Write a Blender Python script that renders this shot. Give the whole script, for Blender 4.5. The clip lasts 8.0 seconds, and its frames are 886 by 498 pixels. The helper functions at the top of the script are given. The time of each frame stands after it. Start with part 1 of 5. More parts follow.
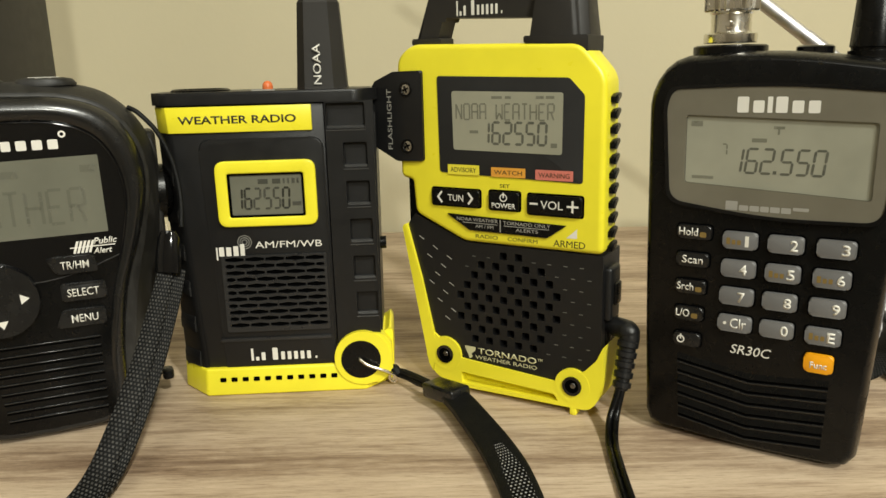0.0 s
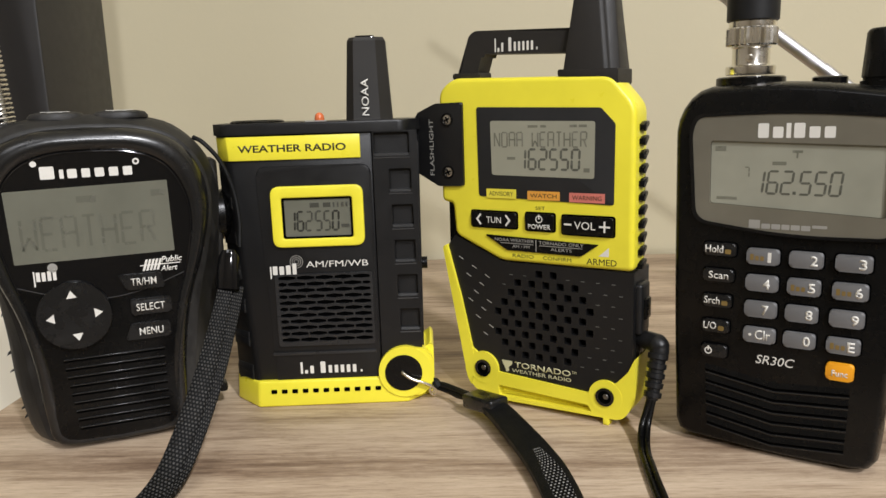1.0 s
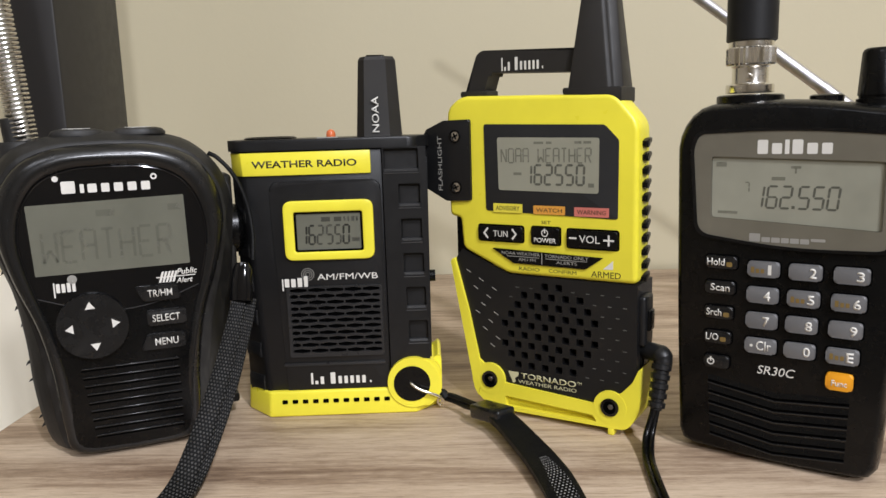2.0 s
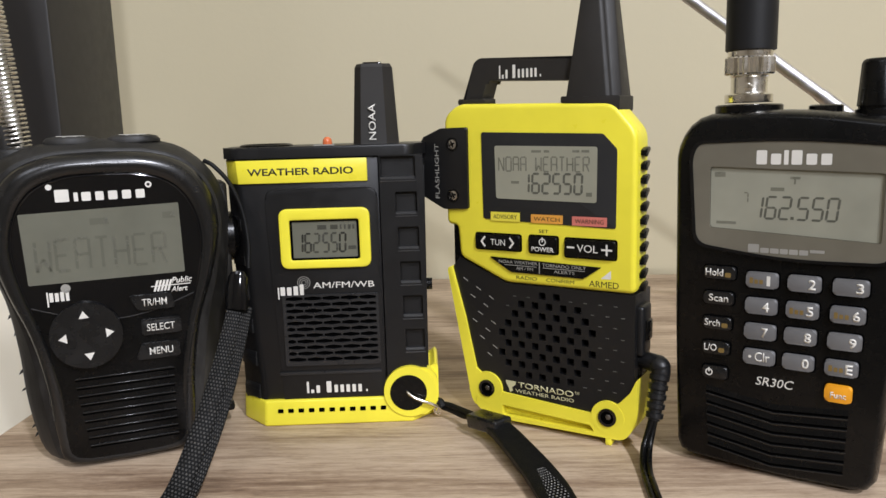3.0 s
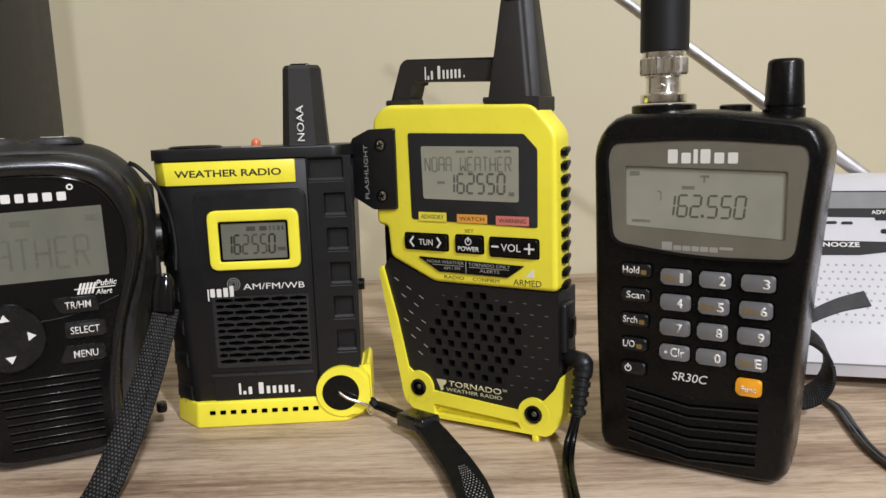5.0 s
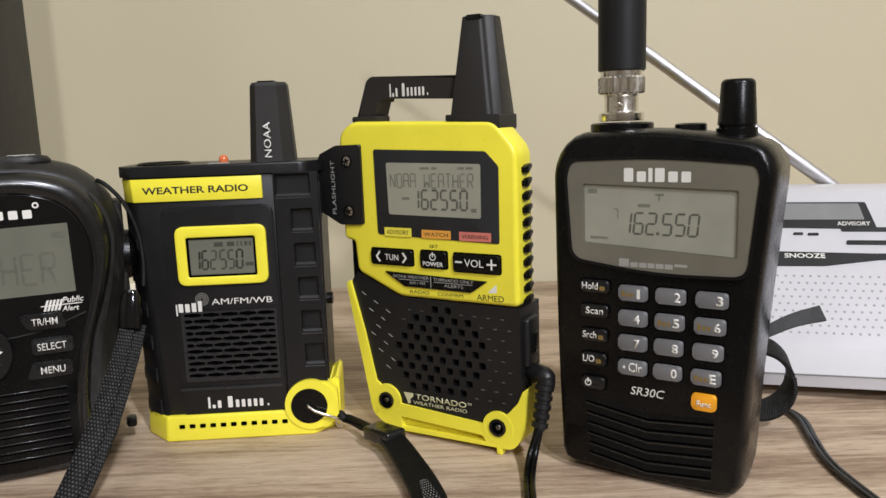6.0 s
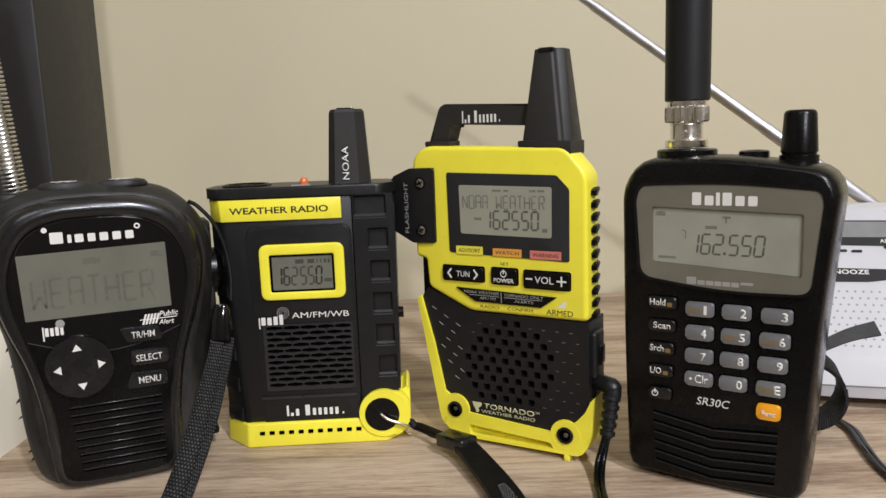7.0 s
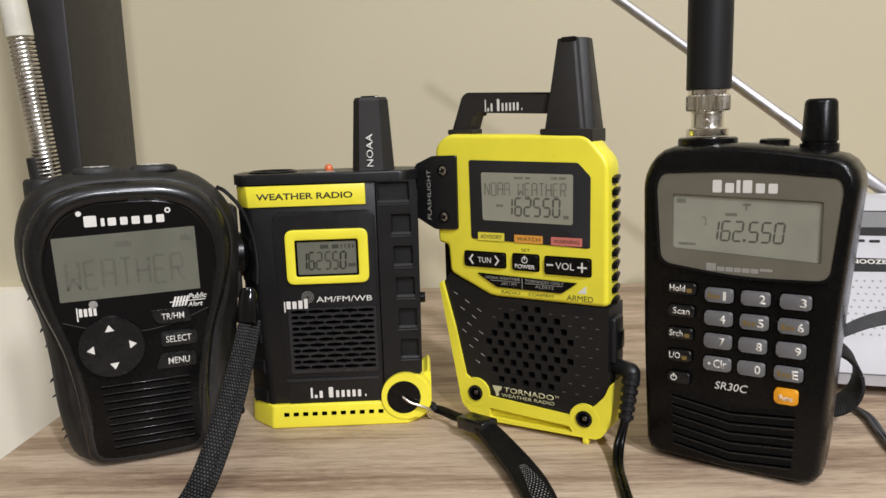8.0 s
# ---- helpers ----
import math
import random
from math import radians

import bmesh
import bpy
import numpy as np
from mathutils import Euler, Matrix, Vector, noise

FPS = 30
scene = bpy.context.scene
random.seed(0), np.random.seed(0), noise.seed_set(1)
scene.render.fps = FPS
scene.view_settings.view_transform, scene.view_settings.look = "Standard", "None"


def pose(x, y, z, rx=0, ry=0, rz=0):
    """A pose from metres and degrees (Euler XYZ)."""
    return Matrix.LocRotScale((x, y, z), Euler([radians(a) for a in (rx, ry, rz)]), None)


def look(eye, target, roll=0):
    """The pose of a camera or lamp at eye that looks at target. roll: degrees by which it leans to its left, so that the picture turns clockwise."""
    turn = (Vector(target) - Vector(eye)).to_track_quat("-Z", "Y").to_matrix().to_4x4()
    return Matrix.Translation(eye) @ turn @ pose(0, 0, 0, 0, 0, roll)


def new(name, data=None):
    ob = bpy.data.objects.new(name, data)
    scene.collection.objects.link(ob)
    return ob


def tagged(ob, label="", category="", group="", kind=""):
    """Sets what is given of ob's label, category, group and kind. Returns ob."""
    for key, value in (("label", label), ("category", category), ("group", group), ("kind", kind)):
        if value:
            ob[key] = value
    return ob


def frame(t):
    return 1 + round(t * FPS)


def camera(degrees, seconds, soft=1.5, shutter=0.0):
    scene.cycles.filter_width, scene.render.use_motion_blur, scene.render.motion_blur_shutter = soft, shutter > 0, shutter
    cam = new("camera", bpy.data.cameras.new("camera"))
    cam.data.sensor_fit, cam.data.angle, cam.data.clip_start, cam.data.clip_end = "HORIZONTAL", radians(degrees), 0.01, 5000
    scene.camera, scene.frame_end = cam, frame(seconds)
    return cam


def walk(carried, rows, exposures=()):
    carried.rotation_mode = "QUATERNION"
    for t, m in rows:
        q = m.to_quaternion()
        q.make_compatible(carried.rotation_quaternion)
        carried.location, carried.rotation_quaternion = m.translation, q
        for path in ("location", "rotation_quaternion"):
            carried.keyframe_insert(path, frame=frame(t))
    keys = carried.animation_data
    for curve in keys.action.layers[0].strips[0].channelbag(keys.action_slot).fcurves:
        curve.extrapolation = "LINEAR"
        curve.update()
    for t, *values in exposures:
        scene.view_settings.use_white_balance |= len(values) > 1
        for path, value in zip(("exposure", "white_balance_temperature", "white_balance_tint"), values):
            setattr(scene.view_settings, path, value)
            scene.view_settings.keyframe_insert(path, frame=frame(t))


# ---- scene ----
cam = camera(61.0, 8.0)
ROWS = [
    (0.0, 0.00105, 0.00071, 0.10741, 76.36, 1.43, 0.18),
    (0.25, -0.0014, -0.00371, 0.10745, 77.11, 1.5, 0.78),
    (0.5, -0.00385, -0.00812, 0.10748, 78.14, 1.58, 1.08),
    (0.75, -0.0047, -0.01238, 0.10681, 78.5, 1.67, 1.92),
    (1.0, -0.00555, -0.01664, 0.10614, 79.05, 1.76, 1.63),
    (1.25, -0.00502, -0.01974, 0.10673, 79.26, 1.79, 1.55),
    (1.5, -0.0045, -0.02284, 0.10732, 79.74, 1.82, 1.97),
    (1.7, -0.00514, -0.02295, 0.10699, 80.16, 1.79, 1.98),
    (2.8, -0.00971, -0.02372, 0.10467, 80.43, 1.58, 1.78),
    (3.0, -0.00682, -0.02108, 0.10857, 80.38, 1.59, 1.72),
    (3.25, -0.00389, -0.01914, 0.10826, 80.4, 1.62, 1.61),
    (3.5, -0.00097, -0.01719, 0.10795, 80.42, 1.66, 1.42),
    (3.7, 0.0007, -0.01791, 0.10841, 80.57, 1.7, 1.05),
    (4.0, 0.0032, -0.019, 0.10911, 80.34, 1.76, 1.04),
    (4.2, 0.00488, -0.02018, 0.1093, 80.35, 1.78, 1.24),
    (4.5, 0.00739, -0.02196, 0.10959, 80.23, 1.82, 0.5),
    (4.7, 0.00892, -0.02222, 0.10902, 80.36, 1.83, 0.09),
    (5.0, 0.01122, -0.02261, 0.10816, 80.37, 1.84, 0.13),
    (5.2, 0.01533, -0.02332, 0.11061, 80.19, 1.81, -0.18),
    (6.3, 0.02216, -0.02607, 0.11545, 80.5, 2.13, -0.11),
    (6.5, 0.01463, -0.03424, 0.11913, 80.54, 2.19, 0.1),
    (6.75, 0.00736, -0.03708, 0.11937, 80.6, 2.11, 0.28),
    (7.0, 8e-05, -0.03992, 0.11961, 81.13, 2.03, 0.5),
    (7.2, -0.00392, -0.04044, 0.11883, 81.02, 1.96, 0.77),
    (7.5, -0.00992, -0.04121, 0.11766, 81.03, 1.85, 0.76),
    (7.7, -0.00749, -0.04289, 0.1178, 81.09, 1.83, 1.48),
    (8.0, -0.00384, -0.04542, 0.11802, 80.62, 1.79, 1.44),
]
EXPOSURES = [(0.0, 0.05, 7600, -2), (0.5, 0.0, 7100, 3), (1.0, 0.0, 6650, 8), (1.5, 0.0, 6450, 10), (3.0, 0.0, 6300, 10), (4.5, 0.0, 6250, 10), (5.0, 0.0, 6350, 10), (7.0, -0.06, 6400, 10), (8.0, -0.05, 6450, 10)]
walk(cam, [(t, pose(x, y, z, rx, ry, rz)) for t, x, y, z, rx, ry, rz in ROWS], EXPOSURES)

# ---- light: a low lamp in front, a ceiling lamp above to the right, a closed room ----
world = bpy.data.worlds.new("room_dark")
scene.world = world
world.use_nodes = True
world.node_tree.nodes["Background"].inputs["Color"].default_value = (1.0, 0.9, 0.75, 1)
world.node_tree.nodes["Background"].inputs["Strength"].default_value = 0.012


def lamp(name, eye, target, watts, size, colour):
    data = bpy.data.lights.new(name, "AREA")
    data.shape, data.size, data.energy, data.color = "DISK", size, watts, colour
    ob = new(name, data)
    ob.matrix_world = look(eye, target)
    return ob


lamp("front_lamp", (0.46, -1.25, 0.80), (0.0, 0.25, 0.06), 10.6, 0.07, (0.92, 0.93, 1.0))
lamp("ceiling_lamp", (0.92, -1.40, 1.70), (-0.05, 0.25, 0.0), 45.0, 0.13, (0.92, 0.93, 1.0))
lamp("ceiling_lamp", (-0.55, -1.20, 1.88), (-0.4, 0.5, 0.0), 11.0, 0.95, (0.92, 0.93, 1.0))


# ---- materials ----
def nodes_of(name):
    m = bpy.data.materials.new(name)
    m.use_nodes = True
    nt = m.node_tree
    return m, nt, nt.nodes["Principled BSDF"]


def noise_node(nt, scale, detail=4.0, stretch=(1, 1, 1), rough=0.55):
    co = nt.nodes.new("ShaderNodeTexCoord")
    mp = nt.nodes.new("ShaderNodeMapping")
    mp.inputs["Scale"].default_value = stretch
    nz = nt.nodes.new("ShaderNodeTexNoise")
    nz.inputs["Scale"].default_value, nz.inputs["Detail"].default_value = scale, detail
    nz.inputs["Roughness"].default_value = rough
    nt.links.new(co.outputs["Object"], mp.inputs["Vector"])
    nt.links.new(mp.outputs["Vector"], nz.inputs["Vector"])
    return nz


def ramp_node(nt, source, stops):
    r = nt.nodes.new("ShaderNodeValToRGB")
    el = r.color_ramp.elements
    el[0].position, el[0].color = stops[0][0], (*stops[0][1], 1)
    el[1].position, el[1].color = stops[-1][0], (*stops[-1][1], 1)
    for p, c in stops[1:-1]:
        e = el.new(p)
        e.color = (*c, 1)
    nt.links.new(source, r.inputs["Fac"])
    return r


def plastic(name, colour, rough=0.45, metal=0.0, grain=2500.0, bump=0.06, vary=0.12, wear=0.10, coat=0.0, spec=0.5):
    """Moulded plastic or metal: broad unevenness in colour and gloss, fine grain in relief."""
    m, nt, b = nodes_of(name)
    big = noise_node(nt, 55.0, 3.0)
    lo = tuple(c * (1 - vary) for c in colour)
    hi = tuple(min(1.0, c * (1 + vary)) for c in colour)
    r = ramp_node(nt, big.outputs["Fac"], [(0.3, lo), (0.7, hi)])
    nt.links.new(r.outputs["Color"], b.inputs["Base Color"])
    mid = noise_node(nt, 190.0, 5.0)
    mr = nt.nodes.new("ShaderNodeMapRange")
    mr.inputs["From Min"].default_value, mr.inputs["From Max"].default_value = 0.3, 0.7
    mr.inputs["To Min"].default_value, mr.inputs["To Max"].default_value = max(0.02, rough - wear), min(1, rough + wear)
    nt.links.new(mid.outputs["Fac"], mr.inputs["Value"])
    nt.links.new(mr.outputs["Result"], b.inputs["Roughness"])
    b.inputs["Metallic"].default_value = metal
    b.inputs["Specular IOR Level"].default_value = spec
    b.inputs["Coat Weight"].default_value = coat
    b.inputs["Coat Roughness"].default_value = 0.08
    if bump:
        fine = noise_node(nt, grain, 2.0)
        bp = nt.nodes.new("ShaderNodeBump")
        bp.inputs["Strength"].default_value, bp.inputs["Distance"].default_value = bump, 0.0003
        nt.links.new(fine.outputs["Fac"], bp.inputs["Height"])
        nt.links.new(bp.outputs["Normal"], b.inputs["Normal"])
    return m


CHARCOAL = plastic("charcoal_plastic", (0.0080, 0.0080, 0.0083), 0.38, grain=3500, bump=0.18, wear=0.05, spec=0.42)
GREYBLACK = plastic("grey_black_plastic", (0.020, 0.020, 0.0205), 0.34, grain=3000, bump=0.12, spec=0.5)
BLACK = plastic("black_plastic", (0.0028, 0.0028, 0.0028), 0.27, grain=3000, bump=0.10, wear=0.04, spec=0.25)
PAD = plastic("soft_black_button", (0.0075, 0.0075, 0.0077), 0.28, grain=3000, bump=0.08, spec=0.55)
AERIAL = plastic("aerial_sleeve", (0.011, 0.011, 0.0112), 0.5, grain=4000, bump=0.05, vary=0.05, wear=0.03, spec=0.3)
GLOSS = plastic("gloss_black", (0.004, 0.004, 0.0045), 0.10, bump=0.0, wear=0.05, spec=0.5)
TOWER = plastic("satin_black_plastic", (0.021, 0.0190, 0.0168), 0.50, grain=3000, bump=0.08, wear=0.05, spec=0.36)
RIM = plastic("polished_rim", (0.008, 0.008, 0.008), 0.24, bump=0.0, wear=0.06, spec=0.6)
HOLE = plastic("hole_black", (0.0012, 0.0012, 0.0012), 0.9, bump=0.0, spec=0.02)
YELLOW = plastic("yellow_plastic", (0.87, 0.77, 0.05), 0.36, grain=2600, bump=0.10, vary=0.05)
YELLOW_TAG = plastic("yellow_print", (0.78, 0.68, 0.06), 0.5, bump=0.0, vary=0.04)
ORANGE_TAG = plastic("orange_print", (0.72, 0.33, 0.05), 0.5, bump=0.0, vary=0.04)
RED_TAG = plastic("red_print", (0.62, 0.18, 0.14), 0.5, bump=0.0, vary=0.04)
WHITE_INK = plastic("white_ink", (0.72, 0.70, 0.64), 0.5, bump=0.0, vary=0.08)
PALE_INK = plastic("pale_yellow_ink", (0.58, 0.55, 0.33), 0.5, bump=0.0, vary=0.08)
GREY_INK = plastic("grey_ink", (0.30, 0.29, 0.26), 0.5, bump=0.0, vary=0.08)
DIM_INK = plastic("dim_grey_ink", (0.11, 0.108, 0.10), 0.5, bump=0.0, vary=0.3)
DARK_INK = plastic("dark_ink", (0.03, 0.028, 0.01), 0.5, bump=0.0)
AMBER_INK = plastic("amber_ink", (0.20, 0.13, 0.035), 0.5, bump=0.0)
LCD = plastic("lcd_glass", (0.30, 0.295, 0.225), 0.16, bump=0.0, vary=0.06, wear=0.05)
LCD_OLIVE = plastic("lcd_olive_glass", (0.145, 0.145, 0.113), 0.14, bump=0.0, vary=0.08, wear=0.05)
LCD_GREY = plastic("lcd_grey_glass", (0.30, 0.296, 0.232), 0.12, bump=0.0, vary=0.10, wear=0.05)
SEGMENT = plastic("lcd_segment", (0.105, 0.105, 0.083), 0.25, bump=0.0)
SEGMENT_DARK = plastic("lcd_segment_dark", (0.032, 0.032, 0.026), 0.25, bump=0.0)
SEGMENT_WORN = plastic("lcd_segment_worn", (0.062, 0.062, 0.050), 0.25, bump=0.0)
SEGMENT_DIM = plastic("lcd_segment_dim", (0.118, 0.118, 0.092), 0.25, bump=0.0)
SEGMENT_FAINT = plastic("lcd_segment_faint", (0.165, 0.163, 0.125), 0.25, bump=0.0)
SMOKE = plastic("smoked_window", (0.155, 0.142, 0.108), 0.14, bump=0.0, vary=0.10, wear=0.05)
KEY_GREY = plastic("grey_key_rubber", (0.15, 0.15, 0.152), 0.42, grain=3000, bump=0.1)
KEY_ORANGE = plastic("orange_key_rubber", (0.85, 0.36, 0.015), 0.4, grain=3000, bump=0.08)
PERF = plastic("perforated_grey", (0.33, 0.325, 0.335), 0.6, bump=0.0, spec=0.1)
ALU = plastic("brushed_aluminium", (0.60, 0.59, 0.60), 0.46, metal=1.0, bump=0.0, vary=0.05)
CHROME = plastic("nickel", (0.82, 0.79, 0.72), 0.24, metal=1.0, bump=0.0, vary=0.05)
STEEL = plastic("spring_steel", (0.62, 0.59, 0.54), 0.25, metal=1.0, bump=0.0)
WHITE = plastic("white_plastic", (0.56, 0.55, 0.565), 0.42, grain=2200, bump=0.08, vary=0.03)
GREY_SHADE = plastic("grey_panel", (0.22, 0.22, 0.215), 0.5, bump=0.0, spec=0.15)
DARK_PANEL = plastic("dark_panel", (0.030, 0.030, 0.030), 0.5, bump=0.05, spec=0.12)
CREAM = plastic("cream_tube", (0.62, 0.60, 0.50), 0.32, grain=900, bump=0.1, vary=0.12)
LED_RED = plastic("red_led", (0.62, 0.15, 0.05), 0.2, bump=0.0)
POST = plastic("dark_painted_metal", (0.017, 0.0155, 0.0148), 0.46, grain=3500, bump=0.06, vary=0.06, wear=0.04)


def scuffed_rubber(name, colour, scuff):
    """Dull moulded rubber with pale rubbed streaks and patches and a coarse skin."""
    m, nt, b = nodes_of(name)
    patch = noise_node(nt, 70.0, 6.0, (1, 1, 0.45), 0.7)
    fleck = noise_node(nt, 420.0, 3.0, (1, 1, 0.3), 0.6)
    add = nt.nodes.new("ShaderNodeMath")
    add.operation = "MULTIPLY_ADD"
    add.inputs[1].default_value = 0.35
    nt.links.new(fleck.outputs["Fac"], add.inputs[0])
    nt.links.new(patch.outputs["Fac"], add.inputs[2])
    r = ramp_node(nt, add.outputs[0], [(0.58, colour), (0.74, tuple(0.6 * c + 0.4 * d for c, d in zip(colour, scuff))), (0.88, scuff)])
    nt.links.new(r.outputs["Color"], b.inputs["Base Color"])
    gloss = ramp_node(nt, add.outputs[0], [(0.55, (0.40, 0.40, 0.40)), (0.85, (0.68, 0.68, 0.68))])
    nt.links.new(gloss.outputs["Color"], b.inputs["Roughness"])
    b.inputs["Specular IOR Level"].default_value = 0.40
    bp = nt.nodes.new("ShaderNodeBump")
    bp.inputs["Strength"].default_value, bp.inputs["Distance"].default_value = 0.45, 0.0004
    nt.links.new(add.outputs[0], bp.inputs["Height"])
    nt.links.new(bp.outputs["Normal"], b.inputs["Normal"])
    return m


RUBBER = scuffed_rubber("black_rubber", (0.0085, 0.0082, 0.0078), (0.036, 0.034, 0.031))


def wall_paint(name, colour):
    m, nt, b = nodes_of(name)
    big = noise_node(nt, 2.2, 4.0)
    r = ramp_node(nt, big.outputs["Fac"], [(0.3, tuple(c * 0.95 for c in colour)), (0.7, tuple(c * 1.04 for c in colour))])
    nt.links.new(r.outputs["Color"], b.inputs["Base Color"])
    b.inputs["Roughness"].default_value = 0.62
    fine = noise_node(nt, 260.0, 5.0)
    bp = nt.nodes.new("ShaderNodeBump")
    bp.inputs["Strength"].default_value, bp.inputs["Distance"].default_value = 0.12, 0.0006
    nt.links.new(fine.outputs["Fac"], bp.inputs["Height"])
    nt.links.new(bp.outputs["Normal"], b.inputs["Normal"])
    return m


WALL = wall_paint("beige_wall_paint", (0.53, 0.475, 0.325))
# dark brown for the unseen walls, so black plastic mirrors less light
UNSEEN_WALL = wall_paint("unseen_wall_brown", (0.30, 0.265, 0.21))
CREAM_PAINT = wall_paint("cream_gloss_paint", (0.90, 0.84, 0.69))
CEILING = wall_paint("ceiling_paint", (0.84, 0.82, 0.77))
FLOORING = wall_paint("carpet", (0.30, 0.25, 0.19))


def wood_material():
    """Laminate with long grain along x: broad bands, narrow streaks and fine pores."""
    m, nt, b = nodes_of("oak_laminate")
    bands = noise_node(nt, 9.0, 3.0, (0.45, 5.0, 1), 0.55)
    streak = noise_node(nt, 45.0, 9.0, (0.75, 8.5, 1), 0.82)
    pore = noise_node(nt, 300.0, 5.0, (0.30, 4.0, 1), 0.75)
    mix = nt.nodes.new("ShaderNodeMath")
    mix.operation = "MULTIPLY_ADD"
    mix.inputs[1].default_value = 0.46
    add = nt.nodes.new("ShaderNodeMath")
    add.operation = "MULTIPLY"
    add.inputs[1].default_value = 0.58
    nt.links.new(bands.outputs["Fac"], mix.inputs[0])
    nt.links.new(streak.outputs["Fac"], add.inputs[0])
    nt.links.new(add.outputs[0], mix.inputs[2])
    r = ramp_node(nt, mix.outputs[0], [(0.39, (0.165, 0.104, 0.066)), (0.475, (0.320, 0.226, 0.150)),
                                       (0.545, (0.490, 0.372, 0.262)), (0.65, (0.640, 0.510, 0.372))])
    dark = ramp_node(nt, pore.outputs["Fac"], [(0.33, (0.55, 0.50, 0.46)), (0.47, (1.0, 1.0, 1.0))])
    mul = nt.nodes.new("ShaderNodeMix")
    mul.data_type, mul.blend_type = "RGBA", "MULTIPLY"
    mul.inputs["Factor"].default_value = 0.8
    nt.links.new(r.outputs["Color"], mul.inputs["A"])
    nt.links.new(dark.outputs["Color"], mul.inputs["B"])
    nt.links.new(mul.outputs["Result"], b.inputs["Base Color"])
    b.inputs["Roughness"].default_value = 0.5
    bp = nt.nodes.new("ShaderNodeBump")
    bp.inputs["Strength"].default_value, bp.inputs["Distance"].default_value = 0.2, 0.0003
    nt.links.new(pore.outputs["Fac"], bp.inputs["Height"])
    nt.links.new(bp.outputs["Normal"], b.inputs["Normal"])
    return m


WOOD = wood_material()


def webbing(name, thread, gap, across, along, mortar=0.16, wide=1.0):
    """Woven strap: rows of threads along its UV, raised."""
    m, nt, b = nodes_of(name)
    uv = nt.nodes.new("ShaderNodeTexCoord")
    mp = nt.nodes.new("ShaderNodeMapping")
    mp.inputs["Scale"].default_value = (across, along, 1)
    nt.links.new(uv.outputs["UV"], mp.inputs["Vector"])
    br = nt.nodes.new("ShaderNodeTexBrick")
    br.offset, br.squash = 0.5, 1.0
    br.inputs["Scale"].default_value = 1.0
    br.inputs["Mortar Size"].default_value = mortar
    br.inputs["Mortar Smooth"].default_value = 0.35
    br.inputs["Brick Width"].default_value, br.inputs["Row Height"].default_value = wide, 0.5
    br.inputs["Color1"].default_value = (*thread, 1)
    br.inputs["Color2"].default_value = (*(c * 0.40 for c in thread), 1)
    br.inputs["Mortar"].default_value = (*gap, 1)
    nt.links.new(mp.outputs["Vector"], br.inputs["Vector"])
    nt.links.new(br.outputs["Color"], b.inputs["Base Color"])
    b.inputs["Roughness"].default_value = 0.6
    b.inputs["Specular IOR Level"].default_value = 0.18
    bp = nt.nodes.new("ShaderNodeBump")
    bp.inputs["Strength"].default_value, bp.inputs["Distance"].default_value = 0.9, 0.0005
    bp.invert = True
    nt.links.new(br.outputs["Fac"], bp.inputs["Height"])
    nt.links.new(bp.outputs["Normal"], b.inputs["Normal"])
    return m


WEB = webbing("black_webbing", (0.078, 0.076, 0.073), (0.0008, 0.0008, 0.0008), 3.0, 1.0, 0.135, 0.5)
WEBDOT = webbing("dotted_webbing", (0.50, 0.495, 0.48), (0.0015, 0.0015, 0.0015), 2.5, 1.0, 0.17, 0.5)
FABRIC = plastic("grey_fabric", (0.06, 0.06, 0.06), 0.85, grain=700, bump=0.8, vary=0.5, spec=0.1)
STEEL_DARK = plastic("dark_steel", (0.24, 0.23, 0.22), 0.3, metal=1.0, bump=0.0)
NYLON = plastic("nylon_cord", (0.0050, 0.0050, 0.0050), 0.55, grain=2500, bump=0.6, spec=0.2)


# ---- mesh helpers: lengths in millimetres; u to the right, d to the back, v up ----
MM = 0.001


def thing(name, label, category, x=0.0, y=0.0, z=0.0, turn=0.0, group=""):
    ob = new(name)
    ob.empty_display_size = 0.01
    ob.matrix_world = pose(x * MM, y * MM, z * MM, 0, 0, turn)
    return tagged(ob, label, category, group)


def part(name, bm, material, parent, label="", smooth=40):
    me = bpy.data.meshes.new(name)
    bmesh.ops.recalc_face_normals(bm, faces=bm.faces)
    bm.to_mesh(me)
    bm.free()
    me.materials.append(material)
    if smooth:
        for p in me.polygons:
            p.use_smooth = True
        me.set_sharp_from_angle(angle=radians(smooth))
    ob = new(name, me)
    ob.parent = parent
    return tagged(ob, label)


def structure(name, bm, material, label, category):
    ob = part(name, bm, material, None, "", 0)
    return tagged(ob, label, category, "", "structure")


def co(u, d, v):
    return (u * MM, d * MM, v * MM)


def box(bm, lo, hi, bevel=0.0, seg=2):
    vs = [bm.verts.new(co(x, y, z)) for x in (lo[0], hi[0]) for y in (lo[1], hi[1]) for z in (lo[2], hi[2])]
    fs = [bm.faces.new([vs[i] for i in f]) for f in ((0, 1, 3, 2), (4, 6, 7, 5), (0, 4, 5, 1), (2, 3, 7, 6), (0, 2, 6, 4), (1, 5, 7, 3))]
    if bevel:
        es = list({e for f in fs for e in f.edges})
        bmesh.ops.bevel(bm, geom=es, offset=bevel * MM, segments=seg, affect="EDGES", profile=0.5)


